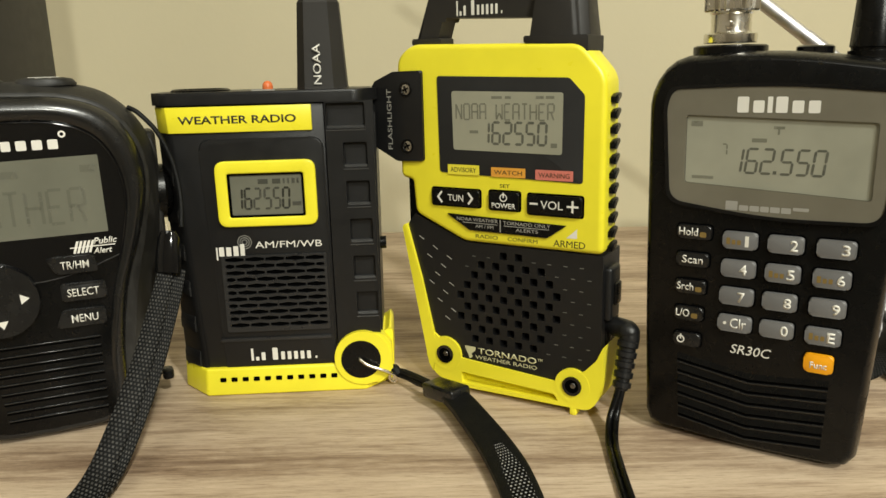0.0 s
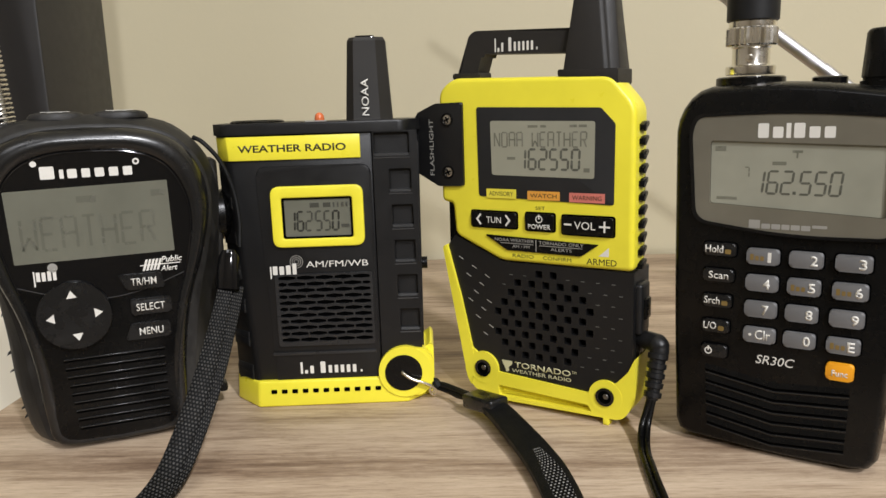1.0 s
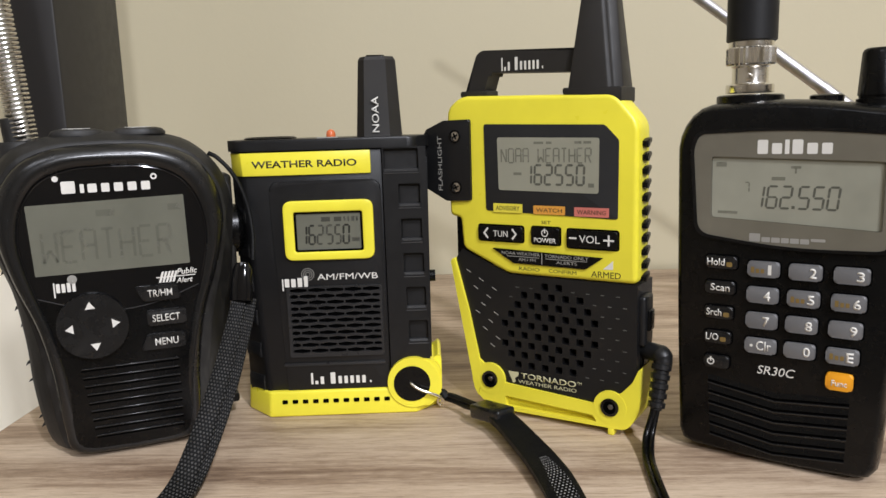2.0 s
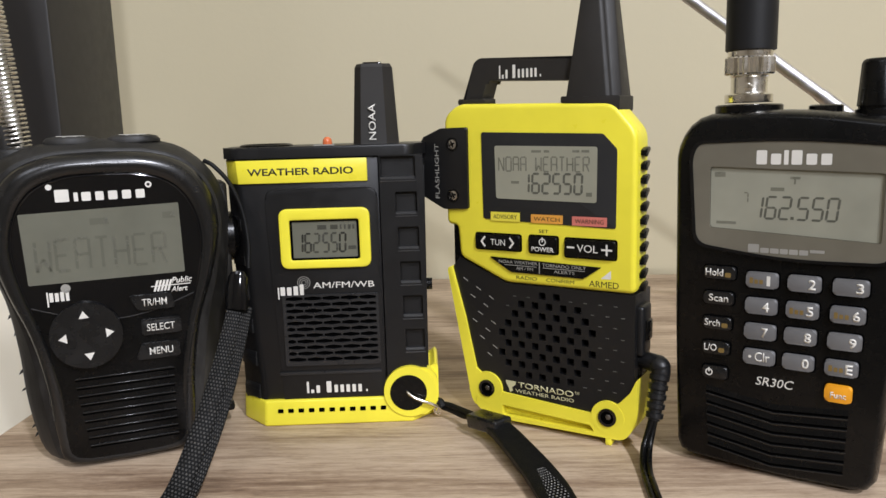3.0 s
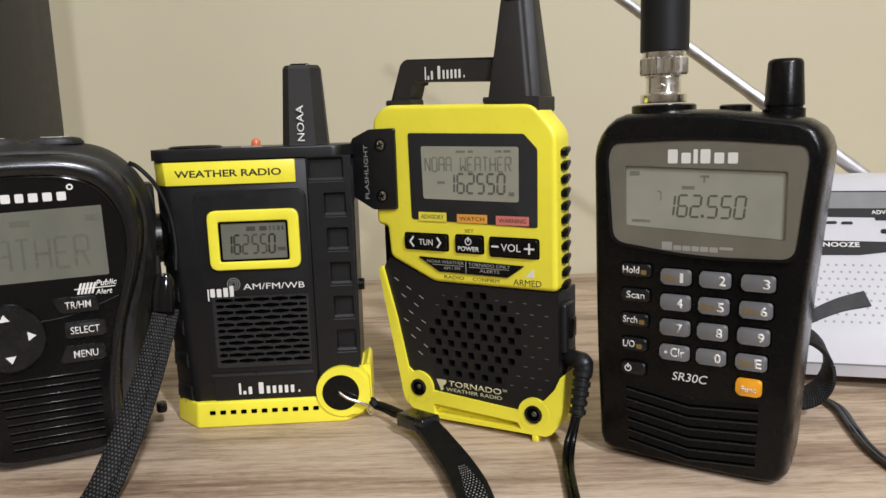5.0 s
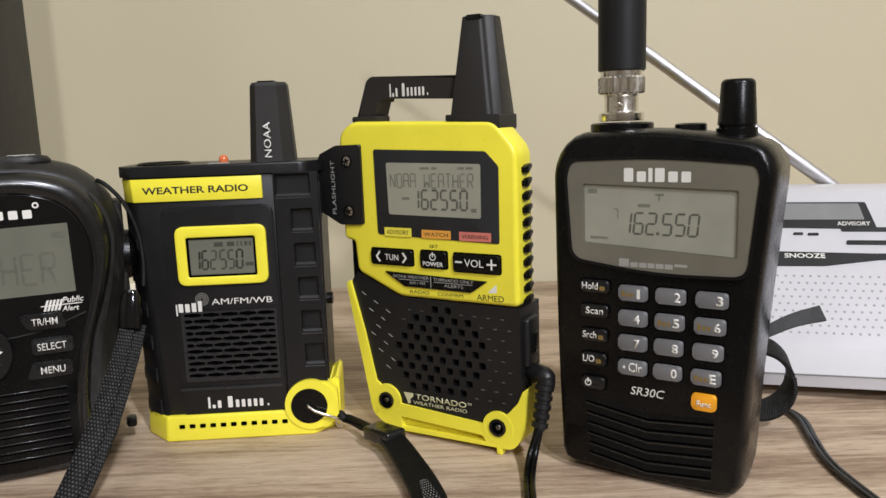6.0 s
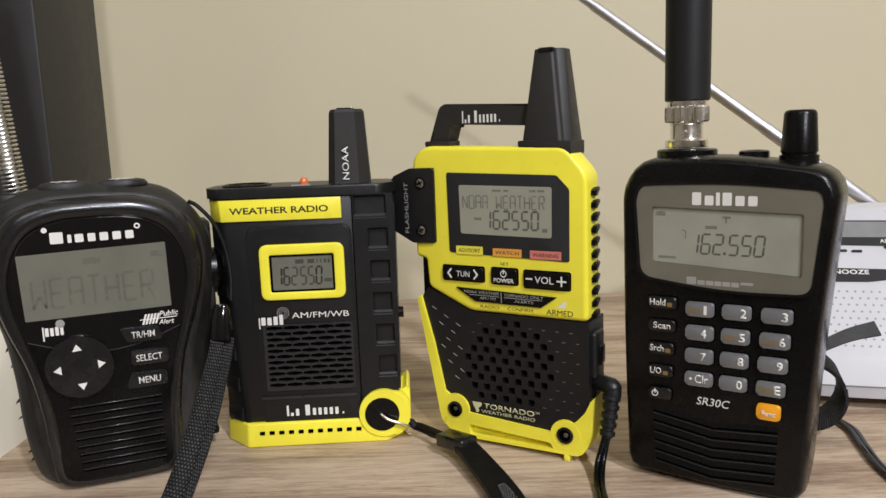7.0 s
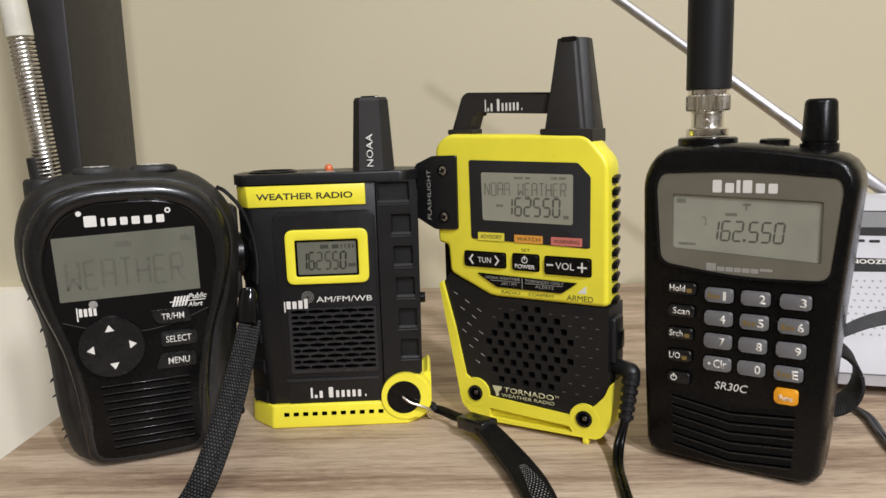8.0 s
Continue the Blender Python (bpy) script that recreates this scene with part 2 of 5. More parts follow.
def rounded(pts, r, n=5):
    """A polygon with its corners rounded; r is one radius or one for each corner."""
    out = []
    k = len(pts)
    for i in range(k):
        p, a, b = Vector(pts[i]), Vector(pts[i - 1]), Vector(pts[(i + 1) % k])
        rr = r[i] if isinstance(r, (list, tuple)) else r
        da, db = (a - p), (b - p)
        t = min(rr, da.length * 0.49, db.length * 0.49)
        if t < 1e-6:
            out.append(tuple(p))
            continue
        s, e = p + da.normalized() * t, p + db.normalized() * t
        for j in range(n + 1):
            w = j / n
            out.append(tuple((1 - w) ** 2 * s + 2 * w * (1 - w) * p + w * w * e))
    return out


def rect(u0, v0, u1, v1, r=0.0, n=4):
    q = [(u0, v0), (u1, v0), (u1, v1), (u0, v1)]
    return rounded(q, r, n) if r else q


def circle(u, v, r, n=32):
    return [(u + r * math.cos(2 * math.pi * i / n), v + r * math.sin(2 * math.pi * i / n)) for i in range(n)]


def slab(bm, pts, d0, d1, bevel=0.0, seg=2, both=False):
    """A polygon in the face plane, from depth d0 (front) to d1, its front edge rounded."""
    a = [bm.verts.new(co(u, d0, v)) for u, v in pts]
    b = [bm.verts.new(co(u, d1, v)) for u, v in pts]
    k = len(pts)
    fa = bm.faces.new(a)
    fb = bm.faces.new(b[::-1])
    for i in range(k):
        bm.faces.new((a[i], b[i], b[(i + 1) % k], a[(i + 1) % k]))
    if bevel:
        es = list(fa.edges) + (list(fb.edges) if both else [])
        bmesh.ops.bevel(bm, geom=es, offset=bevel * MM, segments=seg, affect="EDGES", profile=0.5)


def offset(pts, r):
    """An outline drawn in by r, each point along the mean of its edges' normals."""
    k = len(pts)
    turn = 1 if sum(pts[i - 1][0] * pts[i][1] - pts[i][0] * pts[i - 1][1] for i in range(k)) > 0 else -1
    out = []
    for i in range(k):
        a, p, b = Vector(pts[i - 1]), Vector(pts[i]), Vector(pts[(i + 1) % k])
        e, f = (p - a).normalized(), (b - p).normalized()
        n = (Vector((-e.y, e.x)) + Vector((-f.y, f.x))) * turn
        n.normalize()
        out.append(tuple(p + n * r / max(0.5, abs(n.dot(Vector((-f.y, f.x)))))))
    return out


def pillow(bm, pts, d0, d1, r, n=4):
    """A moulded block: one outline from depth d0 to d1 with its front and back edges rounded by r."""
    rows = [(d0 + r * (1 - math.sin(math.pi / 2 * i / n)), r * (1 - math.cos(math.pi / 2 * i / n))) for i in range(n, -1, -1)]
    rows += [(d1 - (d - d0), w) for d, w in rows[::-1]]
    rings = [[bm.verts.new(co(u, d, v)) for u, v in offset(pts, w)] for d, w in rows]
    k = len(pts)
    for a, b in zip(rings, rings[1:]):
        for i in range(k):
            bm.faces.new((a[i], b[i], b[(i + 1) % k], a[(i + 1) % k]))
    bm.faces.new(rings[0])
    bm.faces.new(rings[-1][::-1])


def plate(bm, outer, holes, d0, deep, back=None):
    """A face with real holes: the front is filled between the outlines, the holes and the rim go back."""
    loops = [[bm.verts.new(co(u, d0, v)) for u, v in pts] for pts in [outer] + holes]
    edges = [bm.edges.new((lp[i], lp[(i + 1) % len(lp)])) for lp in loops for i in range(len(lp))]
    bmesh.ops.triangle_fill(bm, edges=edges, use_beauty=True, normal=(0, -1, 0))
    for n, (lp, pts) in enumerate(zip(loops, [outer] + holes)):
        d1 = back if (n == 0 and back is not None) else d0 + deep
        rear = [bm.verts.new(co(u, d1, v)) for u, v in pts]
        k = len(lp)
        for i in range(k):
            bm.faces.new((lp[i], rear[i], rear[(i + 1) % k], lp[(i + 1) % k]))
        bm.faces.new(rear)


def ring(bm, outer, inner, d0, d1, bevel=0.0):
    """A frame between two outlines of the same number of points, its front edges rounded."""
    k = len(outer)
    oa, ob_, ia, ib = ([bm.verts.new(co(u, d, v)) for u, v in pts] for pts, d in ((outer, d0), (outer, d1), (inner, d0), (inner, d1)))
    for i in range(k):
        j = (i + 1) % k
        bm.faces.new((oa[i], oa[j], ia[j], ia[i]))
        bm.faces.new((ob_[i], ib[i], ib[j], ob_[j]))
        bm.faces.new((oa[i], ob_[i], ob_[j], oa[j]))
        bm.faces.new((ia[i], ia[j], ib[j], ib[i]))
    if bevel:
        es = [bm.edges.get((lp[i], lp[(i + 1) % k])) for lp in (oa, ia) for i in range(k)]
        bmesh.ops.bevel(bm, geom=es, offset=bevel * MM, segments=3, affect="EDGES", profile=0.5)


def prism(bm, low, high, v0, v1, bevel=0.0):
    """A block with one plan outline (u, d) at height v0 and another at v1."""
    a = [bm.verts.new(co(u, d, v0)) for u, d in low]
    b = [bm.verts.new(co(u, d, v1)) for u, d in high]
    k = len(low)
    fs = [bm.faces.new(a[::-1]), bm.faces.new(b)]
    fs += [bm.faces.new((a[i], a[(i + 1) % k], b[(i + 1) % k], b[i])) for i in range(k)]
    if bevel:
        es = list({e for f in fs for e in f.edges})
        bmesh.ops.bevel(bm, geom=es, offset=bevel * MM, segments=2, affect="EDGES", profile=0.5)


def resample(pts, n):
    p = [Vector(q) for q in pts]
    ln = [0.0]
    for i in range(len(p)):
        ln.append(ln[-1] + (p[(i + 1) % len(p)] - p[i]).length)
    out = []
    j = 0
    for i in range(n):
        s = ln[-1] * i / n
        while ln[j + 1] < s:
            j += 1
        w = (s - ln[j]) / max(1e-9, ln[j + 1] - ln[j])
        out.append(tuple(p[j].lerp(p[(j + 1) % len(p)], w)))
    return out


def loft(bm, pts, rows, centre, caps=(True, True)):
    """Rings of one outline, each at a depth and scaled about centre: rows of (d, scale u, scale v)."""
    rings = []
    for d, su, sv in rows:
        rings.append([bm.verts.new(co(centre[0] + (u - centre[0]) * su, d, centre[1] + (v - centre[1]) * sv)) for u, v in pts])
    k = len(pts)
    for a, b in zip(rings, rings[1:]):
        for i in range(k):
            bm.faces.new((a[i], b[i], b[(i + 1) % k], a[(i + 1) % k]))
    if caps[0]:
        bm.faces.new(rings[0])
    if caps[1]:
        bm.faces.new(rings[-1][::-1])


def lathe(bm, profile, n=32, at=(0, 0, 0), flute=0.0):
    """A profile of (radius, height) turned about the vertical through at (u, d, v)."""
    rings = []
    for r, h in profile:
        rings.append([bm.verts.new(co(at[0] + (r - (flute if i % 2 else 0)) * math.cos(2 * math.pi * i / n),
                                      at[1] + (r - (flute if i % 2 else 0)) * math.sin(2 * math.pi * i / n), at[2] + h)) for i in range(n)])
    for a, b in zip(rings, rings[1:]):
        for i in range(n):
            bm.faces.new((a[i], a[(i + 1) % n], b[(i + 1) % n], b[i]))
    bm.faces.new(rings[0][::-1])
    bm.faces.new(rings[-1])


def smooth_path(pts, n=10):
    """A Catmull-Rom line through points."""
    p = [Vector(q) for q in pts]
    p = [p[0] * 2 - p[1]] + p + [p[-1] * 2 - p[-2]]
    out = []
    for i in range(1, len(p) - 2):
        a, b, c, d = p[i - 1:i + 3]
        for j in range(n):
            t = j / n
            out.append(0.5 * ((2 * b) + (c - a) * t + (2 * a - 5 * b + 4 * c - d) * t * t + (3 * b - a - 3 * c + d) * t ** 3))
    out.append(p[-2])
    return out


def tube(bm, path, r, n=10, closed=False):
    """A round tube along a path; r is one radius or one for each point."""
    k = len(path)
    rings = []
    t0 = (path[1] - path[0]).normalized()
    side = t0.orthogonal().normalized()
    for i in range(k):
        t = (path[min(i + 1, k - 1)] - path[max(i - 1, 0)]).normalized()
        side = (side - t * side.dot(t)).normalized()
        up = t.cross(side)
        rr = r[i] if isinstance(r, (list, tuple)) else r
        rings.append([bm.verts.new((path[i] + (side * math.cos(2 * math.pi * j / n) + up * math.sin(2 * math.pi * j / n)) * rr) * MM) for j in range(n)])
    for a, b in zip(rings, rings[1:]):
        for j in range(n):
            bm.faces.new((a[j], a[(j + 1) % n], b[(j + 1) % n], b[j]))
    bm.faces.new(rings[0][::-1])
    bm.faces.new(rings[-1])


def ribbon(bm, path, side_at, width, thick, pitch=1.6):
    """A flat strap along a path, with a UV that counts threads; side_at(i, tangent) gives the direction of its width."""
    uv = bm.loops.layers.uv.new("UVMap")
    k = len(path)
    section = [(-0.5, 0.35), (-0.42, 0.5), (0.42, 0.5), (0.5, 0.35), (0.5, -0.35), (0.42, -0.5), (-0.42, -0.5), (-0.5, -0.35)]
    rings, run, total = [], [], 0.0
    for i in range(k):
        t = (path[min(i + 1, k - 1)] - path[max(i - 1, 0)]).normalized()
        s = side_at(i / (k - 1), t)
        s = (s - t * s.dot(t)).normalized()
        up = s.cross(t)
        w = width(i / (k - 1)) if callable(width) else width
        if i:
            total += (path[i] - path[i - 1]).length
        run.append(total)
        rings.append([bm.verts.new((path[i] + s * a * w + up * b * thick) * MM) for a, b in section])
    m = len(section)
    for i in range(k - 1):
        for j in range(m):
            f = bm.faces.new((rings[i][j], rings[i][(j + 1) % m], rings[i + 1][(j + 1) % m], rings[i + 1][j]))
            us = (section[j][0] + 0.5, section[(j + 1) % m][0] + 0.5)
            for loop, (a, b) in zip(f.loops, ((us[0], run[i]), (us[1], run[i]), (us[1], run[i + 1]), (us[0], run[i + 1]))):
                loop[uv].uv = (a, b / pitch)
    bm.faces.new(rings[0][::-1])
    bm.faces.new(rings[-1])


def lettering(name, body, material, parent, u0, v0, u1, v1, d, label="", turn=0, bold=0.0, thick=0.05, slant=0.0):
    """Words as a thin mesh that fills the box u0..u1, v0..v1 on the face at depth d."""
    cu = bpy.data.curves.new("words", "FONT")
    cu.body, cu.size, cu.offset, cu.resolution_u = body, 1.0, bold, 3
    cu.shear = slant
    tmp = new("words", cu)
    me = bpy.data.meshes.new_from_object(tmp.evaluated_get(bpy.context.evaluated_depsgraph_get()))
    bpy.data.objects.remove(tmp)
    bpy.data.curves.remove(cu)
    bm = bmesh.new()
    bm.from_mesh(me)
    bpy.data.meshes.remove(me)
    if turn:
        bmesh.ops.rotate(bm, verts=bm.verts, matrix=Matrix.Rotation(radians(turn), 3, "Z"))
    xs, ys = [v.co.x for v in bm.verts], [v.co.y for v in bm.verts]
    for v in bm.verts:
        fx, fy = (v.co.x - min(xs)) / (max(xs) - min(xs)), (v.co.y - min(ys)) / (max(ys) - min(ys))
        v.co = co(u0 + fx * (u1 - u0), d, v0 + fy * (v1 - v0))
    ex = bmesh.ops.extrude_face_region(bm, geom=list(bm.faces))
    for g in ex["geom"]:
        if isinstance(g, bmesh.types.BMVert):
            g.co.y += thick * MM
    return part(name, bm, material, parent, label, 0)


def blocks(name, material, parent, u0, v0, u1, v1, d, heights, label="", gap=0.18):
    """A brand mark as plain blocks, each a part: one block for each (width, bottom, top) in the box."""
    total = sum(h[0] for h in heights)
    u = u0
    for w, lo, hi in heights:
        ww = w / total * (u1 - u0)
        if hi > lo:
            g = gap * ww
            bm = bmesh.new()
            slab(bm, rect(u + g / 2, v0 + lo * (v1 - v0), u + ww - g / 2, v0 + hi * (v1 - v0), min(ww, v1 - v0) * 0.10, 2), d, d + 0.06)
            part(name, bm, material, parent, label, 0)
        u += ww


SEGS = {"0": "abcdef", "1": "bc", "2": "abged", "3": "abgcd", "4": "fgbc", "5": "afgcd", "6": "afgedc", "7": "abc", "8": "abcdefg", "9": "abcfgd"}


def seven(parent, material, ch, u, v, w, h, s, d, slant=0.0):
    """One seven-segment figure, each lit segment a part of the screen."""
    if ch == ".":
        bm = bmesh.new()
        slab(bm, rect(u - s * 0.6, v, u + s * 0.6, v + s * 1.2), d, d + 0.03)
        part("decimal_point", bm, material, parent, "", 0)
        return
    g = s * 0.12
    spots = {"a": (0, h, w, h), "d": (0, 0, w, 0), "g": (0, h / 2, w, h / 2), "f": (0, h / 2, 0, h), "b": (w, h / 2, w, h), "e": (0, 0, 0, h / 2), "c": (w, 0, w, h / 2)}
    for k in SEGS[ch]:
        x0, y0, x1, y1 = spots[k]
        if y0 == y1:
            q = [(x0 + g, y0), (x0 + g + s / 2, y0 + s / 2), (x1 - g - s / 2, y0 + s / 2), (x1 - g, y0), (x1 - g - s / 2, y0 - s / 2), (x0 + g + s / 2, y0 - s / 2)]
        else:
            q = [(x0, y0 + g), (x0 + s / 2, y0 + g + s / 2), (x0 + s / 2, y1 - g - s / 2), (x0, y1 - g), (x0 - s / 2, y1 - g - s / 2), (x0 - s / 2, y0 + g + s / 2)]
        bm = bmesh.new()
        slab(bm, [(u + a + slant * b, v + b) for a, b in q], d, d + 0.03)
        part("segment", bm, material, parent, "", 0)


STROKES = {"W": [(0, 1, 0, 0), (0, 0, .5, .45), (.5, .45, 1, 0), (1, 0, 1, 1)], "E": [(0, 0, 0, 1), (0, 1, 1, 1), (0, .5, .8, .5), (0, 0, 1, 0)],
           "A": [(0, 0, 0, 1), (0, 1, 1, 1), (1, 1, 1, 0), (0, .5, 1, .5)], "T": [(0, 1, 1, 1), (.5, 0, .5, 1)], "H": [(0, 0, 0, 1), (1, 0, 1, 1), (0, .5, 1, .5)],
           "R": [(0, 0, 0, 1), (0, 1, 1, 1), (1, 1, 1, .5), (0, .5, 1, .5), (.5, .5, 1, 0)], "N": [(0, 0, 0, 1), (0, 1, 1, 0), (1, 0, 1, 1)],
           "O": [(0, 0, 0, 1), (0, 1, 1, 1), (1, 1, 1, 0), (0, 0, 1, 0)], " ": []}


def stroke_word(bm, word, u0, v0, u1, v1, s, d):
    k = len(word)
    step = (u1 - u0) / k
    for i, ch in enumerate(word):
        for x0, y0, x1, y1 in STROKES[ch]:
            a = Vector((u0 + step * (i + 0.70 * x0), v0 + y0 * (v1 - v0)))
            b = Vector((u0 + step * (i + 0.70 * x1), v0 + y1 * (v1 - v0)))
            t = (b - a).normalized()
            n = Vector((-t.y, t.x)) * s / 2
            a, b = a + t * s * 0.3, b - t * s * 0.3
            slab(bm, [tuple(a + n), tuple(a - n), tuple(b - n), tuple(b + n)], d, d + 0.03)


# ---- the room ----
def plain(name, lo, hi, material, label, category):
    bm = bmesh.new()
    box(bm, lo, hi)
    return structure(name, bm, material, label, category)


plain("floor", (-1700, -2300, -800), (1700, 700, -750), FLOORING, "tan carpeted floor of the room", "floor")
plain("ceiling", (-1700, -2300, 1950), (1700, 700, 2050), CEILING, "plain off-white painted ceiling", "ceiling")
plain("wall_north", (-1600, 500, -750), (1600, 600, 1950), WALL, "smooth beige painted wall behind the radios", "wall")
# three walls out of view, added dark to hold down bounce and reflections
plain("wall_south", (-1600, -2300, -750), (1600, -2200, 1950), UNSEEN_WALL, "unseen brown wall, kept dark to dim reflections", "wall")
plain("wall_west", (-1700, -2300, -750), (-1600, 600, 1950), UNSEEN_WALL, "unseen brown wall, kept dark to dim reflections", "wall")
plain("wall_east", (1600, -2300, -750), (1700, 600, 1950), UNSEEN_WALL, "unseen brown wall, kept dark to dim reflections", "wall")

plain("trim", (-1600, 484, -750), (-190, 499.5, 8), CREAM_PAINT, "white painted panelling low on the wall", "trim")

# shelf unit: wood board and the dark upright at its corner
unit = thing("shelf_unit", "wood-grain laminate shelf with a dark metal upright", "shelf", -180, 300, -750)
bm = bmesh.new()
box(bm, (0, -190, 722), (900, 195, 750), 0.8)
part("shelf_board", bm, WOOD, unit, "oak-look laminate board")
bm = bmesh.new()
box(bm, (-23.5, 1.5, 0), (-1.0, 62, 1400), 1.2, 2)
part("upright", bm, POST, unit, "dark painted metal upright")


def screw(parent, u, v, d, r=2.6):
    """A cross-head screw in a sunk hole."""
    bm = bmesh.new()
    ring(bm, circle(u, v, r, 24), circle(u, v, r * 0.78, 24), d - 0.45, d + 0.8)
    s = part("screw", bm, BLACK, parent)
    bm = bmesh.new()
    slab(bm, circle(u, v, r * 0.76, 20), d - 0.22, d + 0.6, 0.2)
    part("screw_head", bm, STEEL, s)
    bm = bmesh.new()
    a = radians(25)
    for k in range(2):
        c, n = Vector((math.cos(a + k * math.pi / 2), math.sin(a + k * math.pi / 2))), None
        n = Vector((-c.y, c.x))
        q = [c * r * 0.5 + n * r * 0.13, c * r * 0.5 - n * r * 0.13, -c * r * 0.5 - n * r * 0.13, -c * r * 0.5 + n * r * 0.13]
        slab(bm, [(u + p.x, v + p.y) for p in q], d - 0.25 - 0.01 * k, d - 0.2)
    part("screw_slot", bm, HOLE, s)



# ---- handheld weather radio with a yellow base ----
pocket = thing("pocket_weather_radio", "black and yellow pocket weather radio standing upright on the shelf", "radio", -58, 239, -1.8, 3.2)
Q = 1.5
bm = bmesh.new()
prism(bm, [(-24.8, Q + 0.7), (20.4, Q + 0.7), (20.4, 30), (-33.4, 30), (-33.4, 10.5)], [(-29.0, Q + 0.7), (20.4, Q + 0.7), (20.4, 30), (-34.0, 30), (-34.0, 8.0)], 8, 99.5, 0.7)
part("body", bm, CHARCOAL, pocket, "charcoal plastic body")
# grips on the slanted corner: two rails and a lip under each hollow
bm = bmesh.new()
prism(bm, [(-24.6, Q + 0.5), (-23.4, Q + 0.3), (-25.6, Q + 3.2), (-26.4, Q + 2.4)], [(-28.8, Q + 0.5), (-27.6, Q + 0.3), (-29.4, Q + 2.6), (-30.2, Q + 1.8)], 10, 90)
part("grip_rail", bm, CHARCOAL, pocket)
for i in range(1, 7):
    v = 91.0 - 12.45 * i
    s_ = (99.5 - v) / 91.5
    a0, a1 = Vector((-29.0 + 4.2 * s_, Q + 0.7)), Vector((-34.0 + 0.6 * s_, 8.0 + 2.5 * s_))
    n_ = Vector((-(a1.y - a0.y), a1.x - a0.x)).normalized()
    p, q = a0.lerp(a1, 0.12), a0.lerp(a1, 0.95)
    if n_.y > 0:
        n_ = -n_
    bm = bmesh.new()
    prism(bm, [tuple(p - n_), tuple(p + n_ * 0.7), tuple(q + n_ * 0.7), tuple(q - n_)], [tuple(p - n_), tuple(p + n_ * 0.2), tuple(q + n_ * 0.2), tuple(q - n_)], v - 1.4, v + 0.9, 0.25)
    part("grip_lip", bm, CHARCOAL, pocket)
    bm = bmesh.new()
    prism(bm, [tuple(p - n_), tuple(p + n_ * 0.6), tuple(q + n_ * 0.6), tuple(q - n_)], [tuple(p - n_), tuple(p + n_ * 0.6), tuple(q + n_ * 0.6), tuple(q - n_)], v - 4.6, v - 1.4, 0.25)
    part("grip_tooth", bm, CHARCOAL, pocket)
bm = bmesh.new()
slab(bm, rounded([(21.2, 8), (35.6, 8), (36.4, 99.5), (21.2, 99.5)], [0.1, 4, 4, 0.1]), Q + 2.4, 28, 1.6, 3)
part("side", bm, CHARCOAL, pocket)
openings = [rect(20.9 if i == 0 else 25.4 + 0.45 * i, 91.0 - 12.45 * i, 33.2 + 0.3 * i, 99.0 - 12.45 * i, 0.6, 3) for i in range(6)]
bm = bmesh.new()
plate(bm, rounded([(20.9 - 0.3, 8), (35.0, 8), (35.9, 99.5), (20.6, 99.5)], 0.3, 2), openings, Q - 0.35, 2.6, Q + 3.4)
part("side_rail", bm, CHARCOAL, pocket, "charcoal rail with six sunk windows", 30)
# raised screen panel with a step
bm = bmesh.new()
slab(bm, rounded([(-17.4, 10.6), (19.6, 10.6), (19.6, 88.6), (-20.0, 88.6)], [1, 1, 4, 4]), Q, Q + 1.2, 0.7, 3)
part("front_panel", bm, CHARCOAL, pocket, "", 25)
bm = bmesh.new()
strip = [(-33.9, 7.4), (-29.0, Q - 0.2), (16.4, Q - 0.2), (16.4, Q + 3), (-28.0, Q + 3), (-33.0, 9)]
prism(bm, [(u + (0.5 if u < -20 else 0), d) for u, d in strip], strip, 90.7, 98.8, 0.3)
tag = part("name_strip", bm, YELLOW, pocket, "yellow strip")
lettering("lettering", "WEATHER RADIO", DARK_INK, tag, -25.2, 93.4, 11.6, 95.9, Q - 0.26, bold=0.022)
bm = bmesh.new()
ring(bm, rect(-15.3, 60.3, 16.6, 81.6, 3.2, 5), rect(-11.6, 63.3, 12.7, 77.6, 0.9, 5), Q - 1.4, Q + 0.6, 0.5)
bz = part("screen_frame", bm, YELLOW, pocket, "raised yellow screen frame")
bm = bmesh.new()
ring(bm, rect(-11.7, 63.2, 12.8, 77.7, 0.9, 5), rect(-10.8, 64.0, 12.0, 77.0, 0.4, 5), Q - 0.7, Q + 0.6)
part("screen_inner_rim", bm, HOLE, bz)
bm = bmesh.new()
slab(bm, rect(-11.4, 63.4, 12.5, 77.5), Q - 0.25, Q + 0.4)
lcd = part("screen", bm, LCD_OLIVE, pocket, "grey-green liquid crystal screen")
for i, ch in enumerate("162550"):
    seven(lcd, SEGMENT_DARK if i in (0, 1, 5) else SEGMENT_WORN, ch, -9.6 + 2.95 * i + (0.4 if i > 2 else 0), 66.0, 2.0, 6.6, 0.72, Q - 0.30, 0.05)
bm = bmesh.new()
for u, w in ((-2, 3.2), (2.6, 2.6), (6.0, 0.6), (7.4, 0.6), (8.8, 1.0), (10.4, 0.7)):
    slab(bm, rect(u, 74.0, u + w, 75.6), Q - 0.30, Q - 0.26)
slab(bm, rect(8.6, 66.7, 11.4, 68.0), Q - 0.30, Q - 0.26)
part("indicators", bm, SEGMENT_WORN, lcd)
blocks("agency_mark", WHITE_INK, pocket, -17.2, 49.4, -7.6, 54.6, Q - 1.0, [(0.6, 0.0, 0.82), (2, 0.25, 0.84), (2, 0.25, 0.82), (2, 0.25, 0.88), (1.7, 0.25, 1.0)], "white logo mark", 0.3)
bm = bmesh.new()
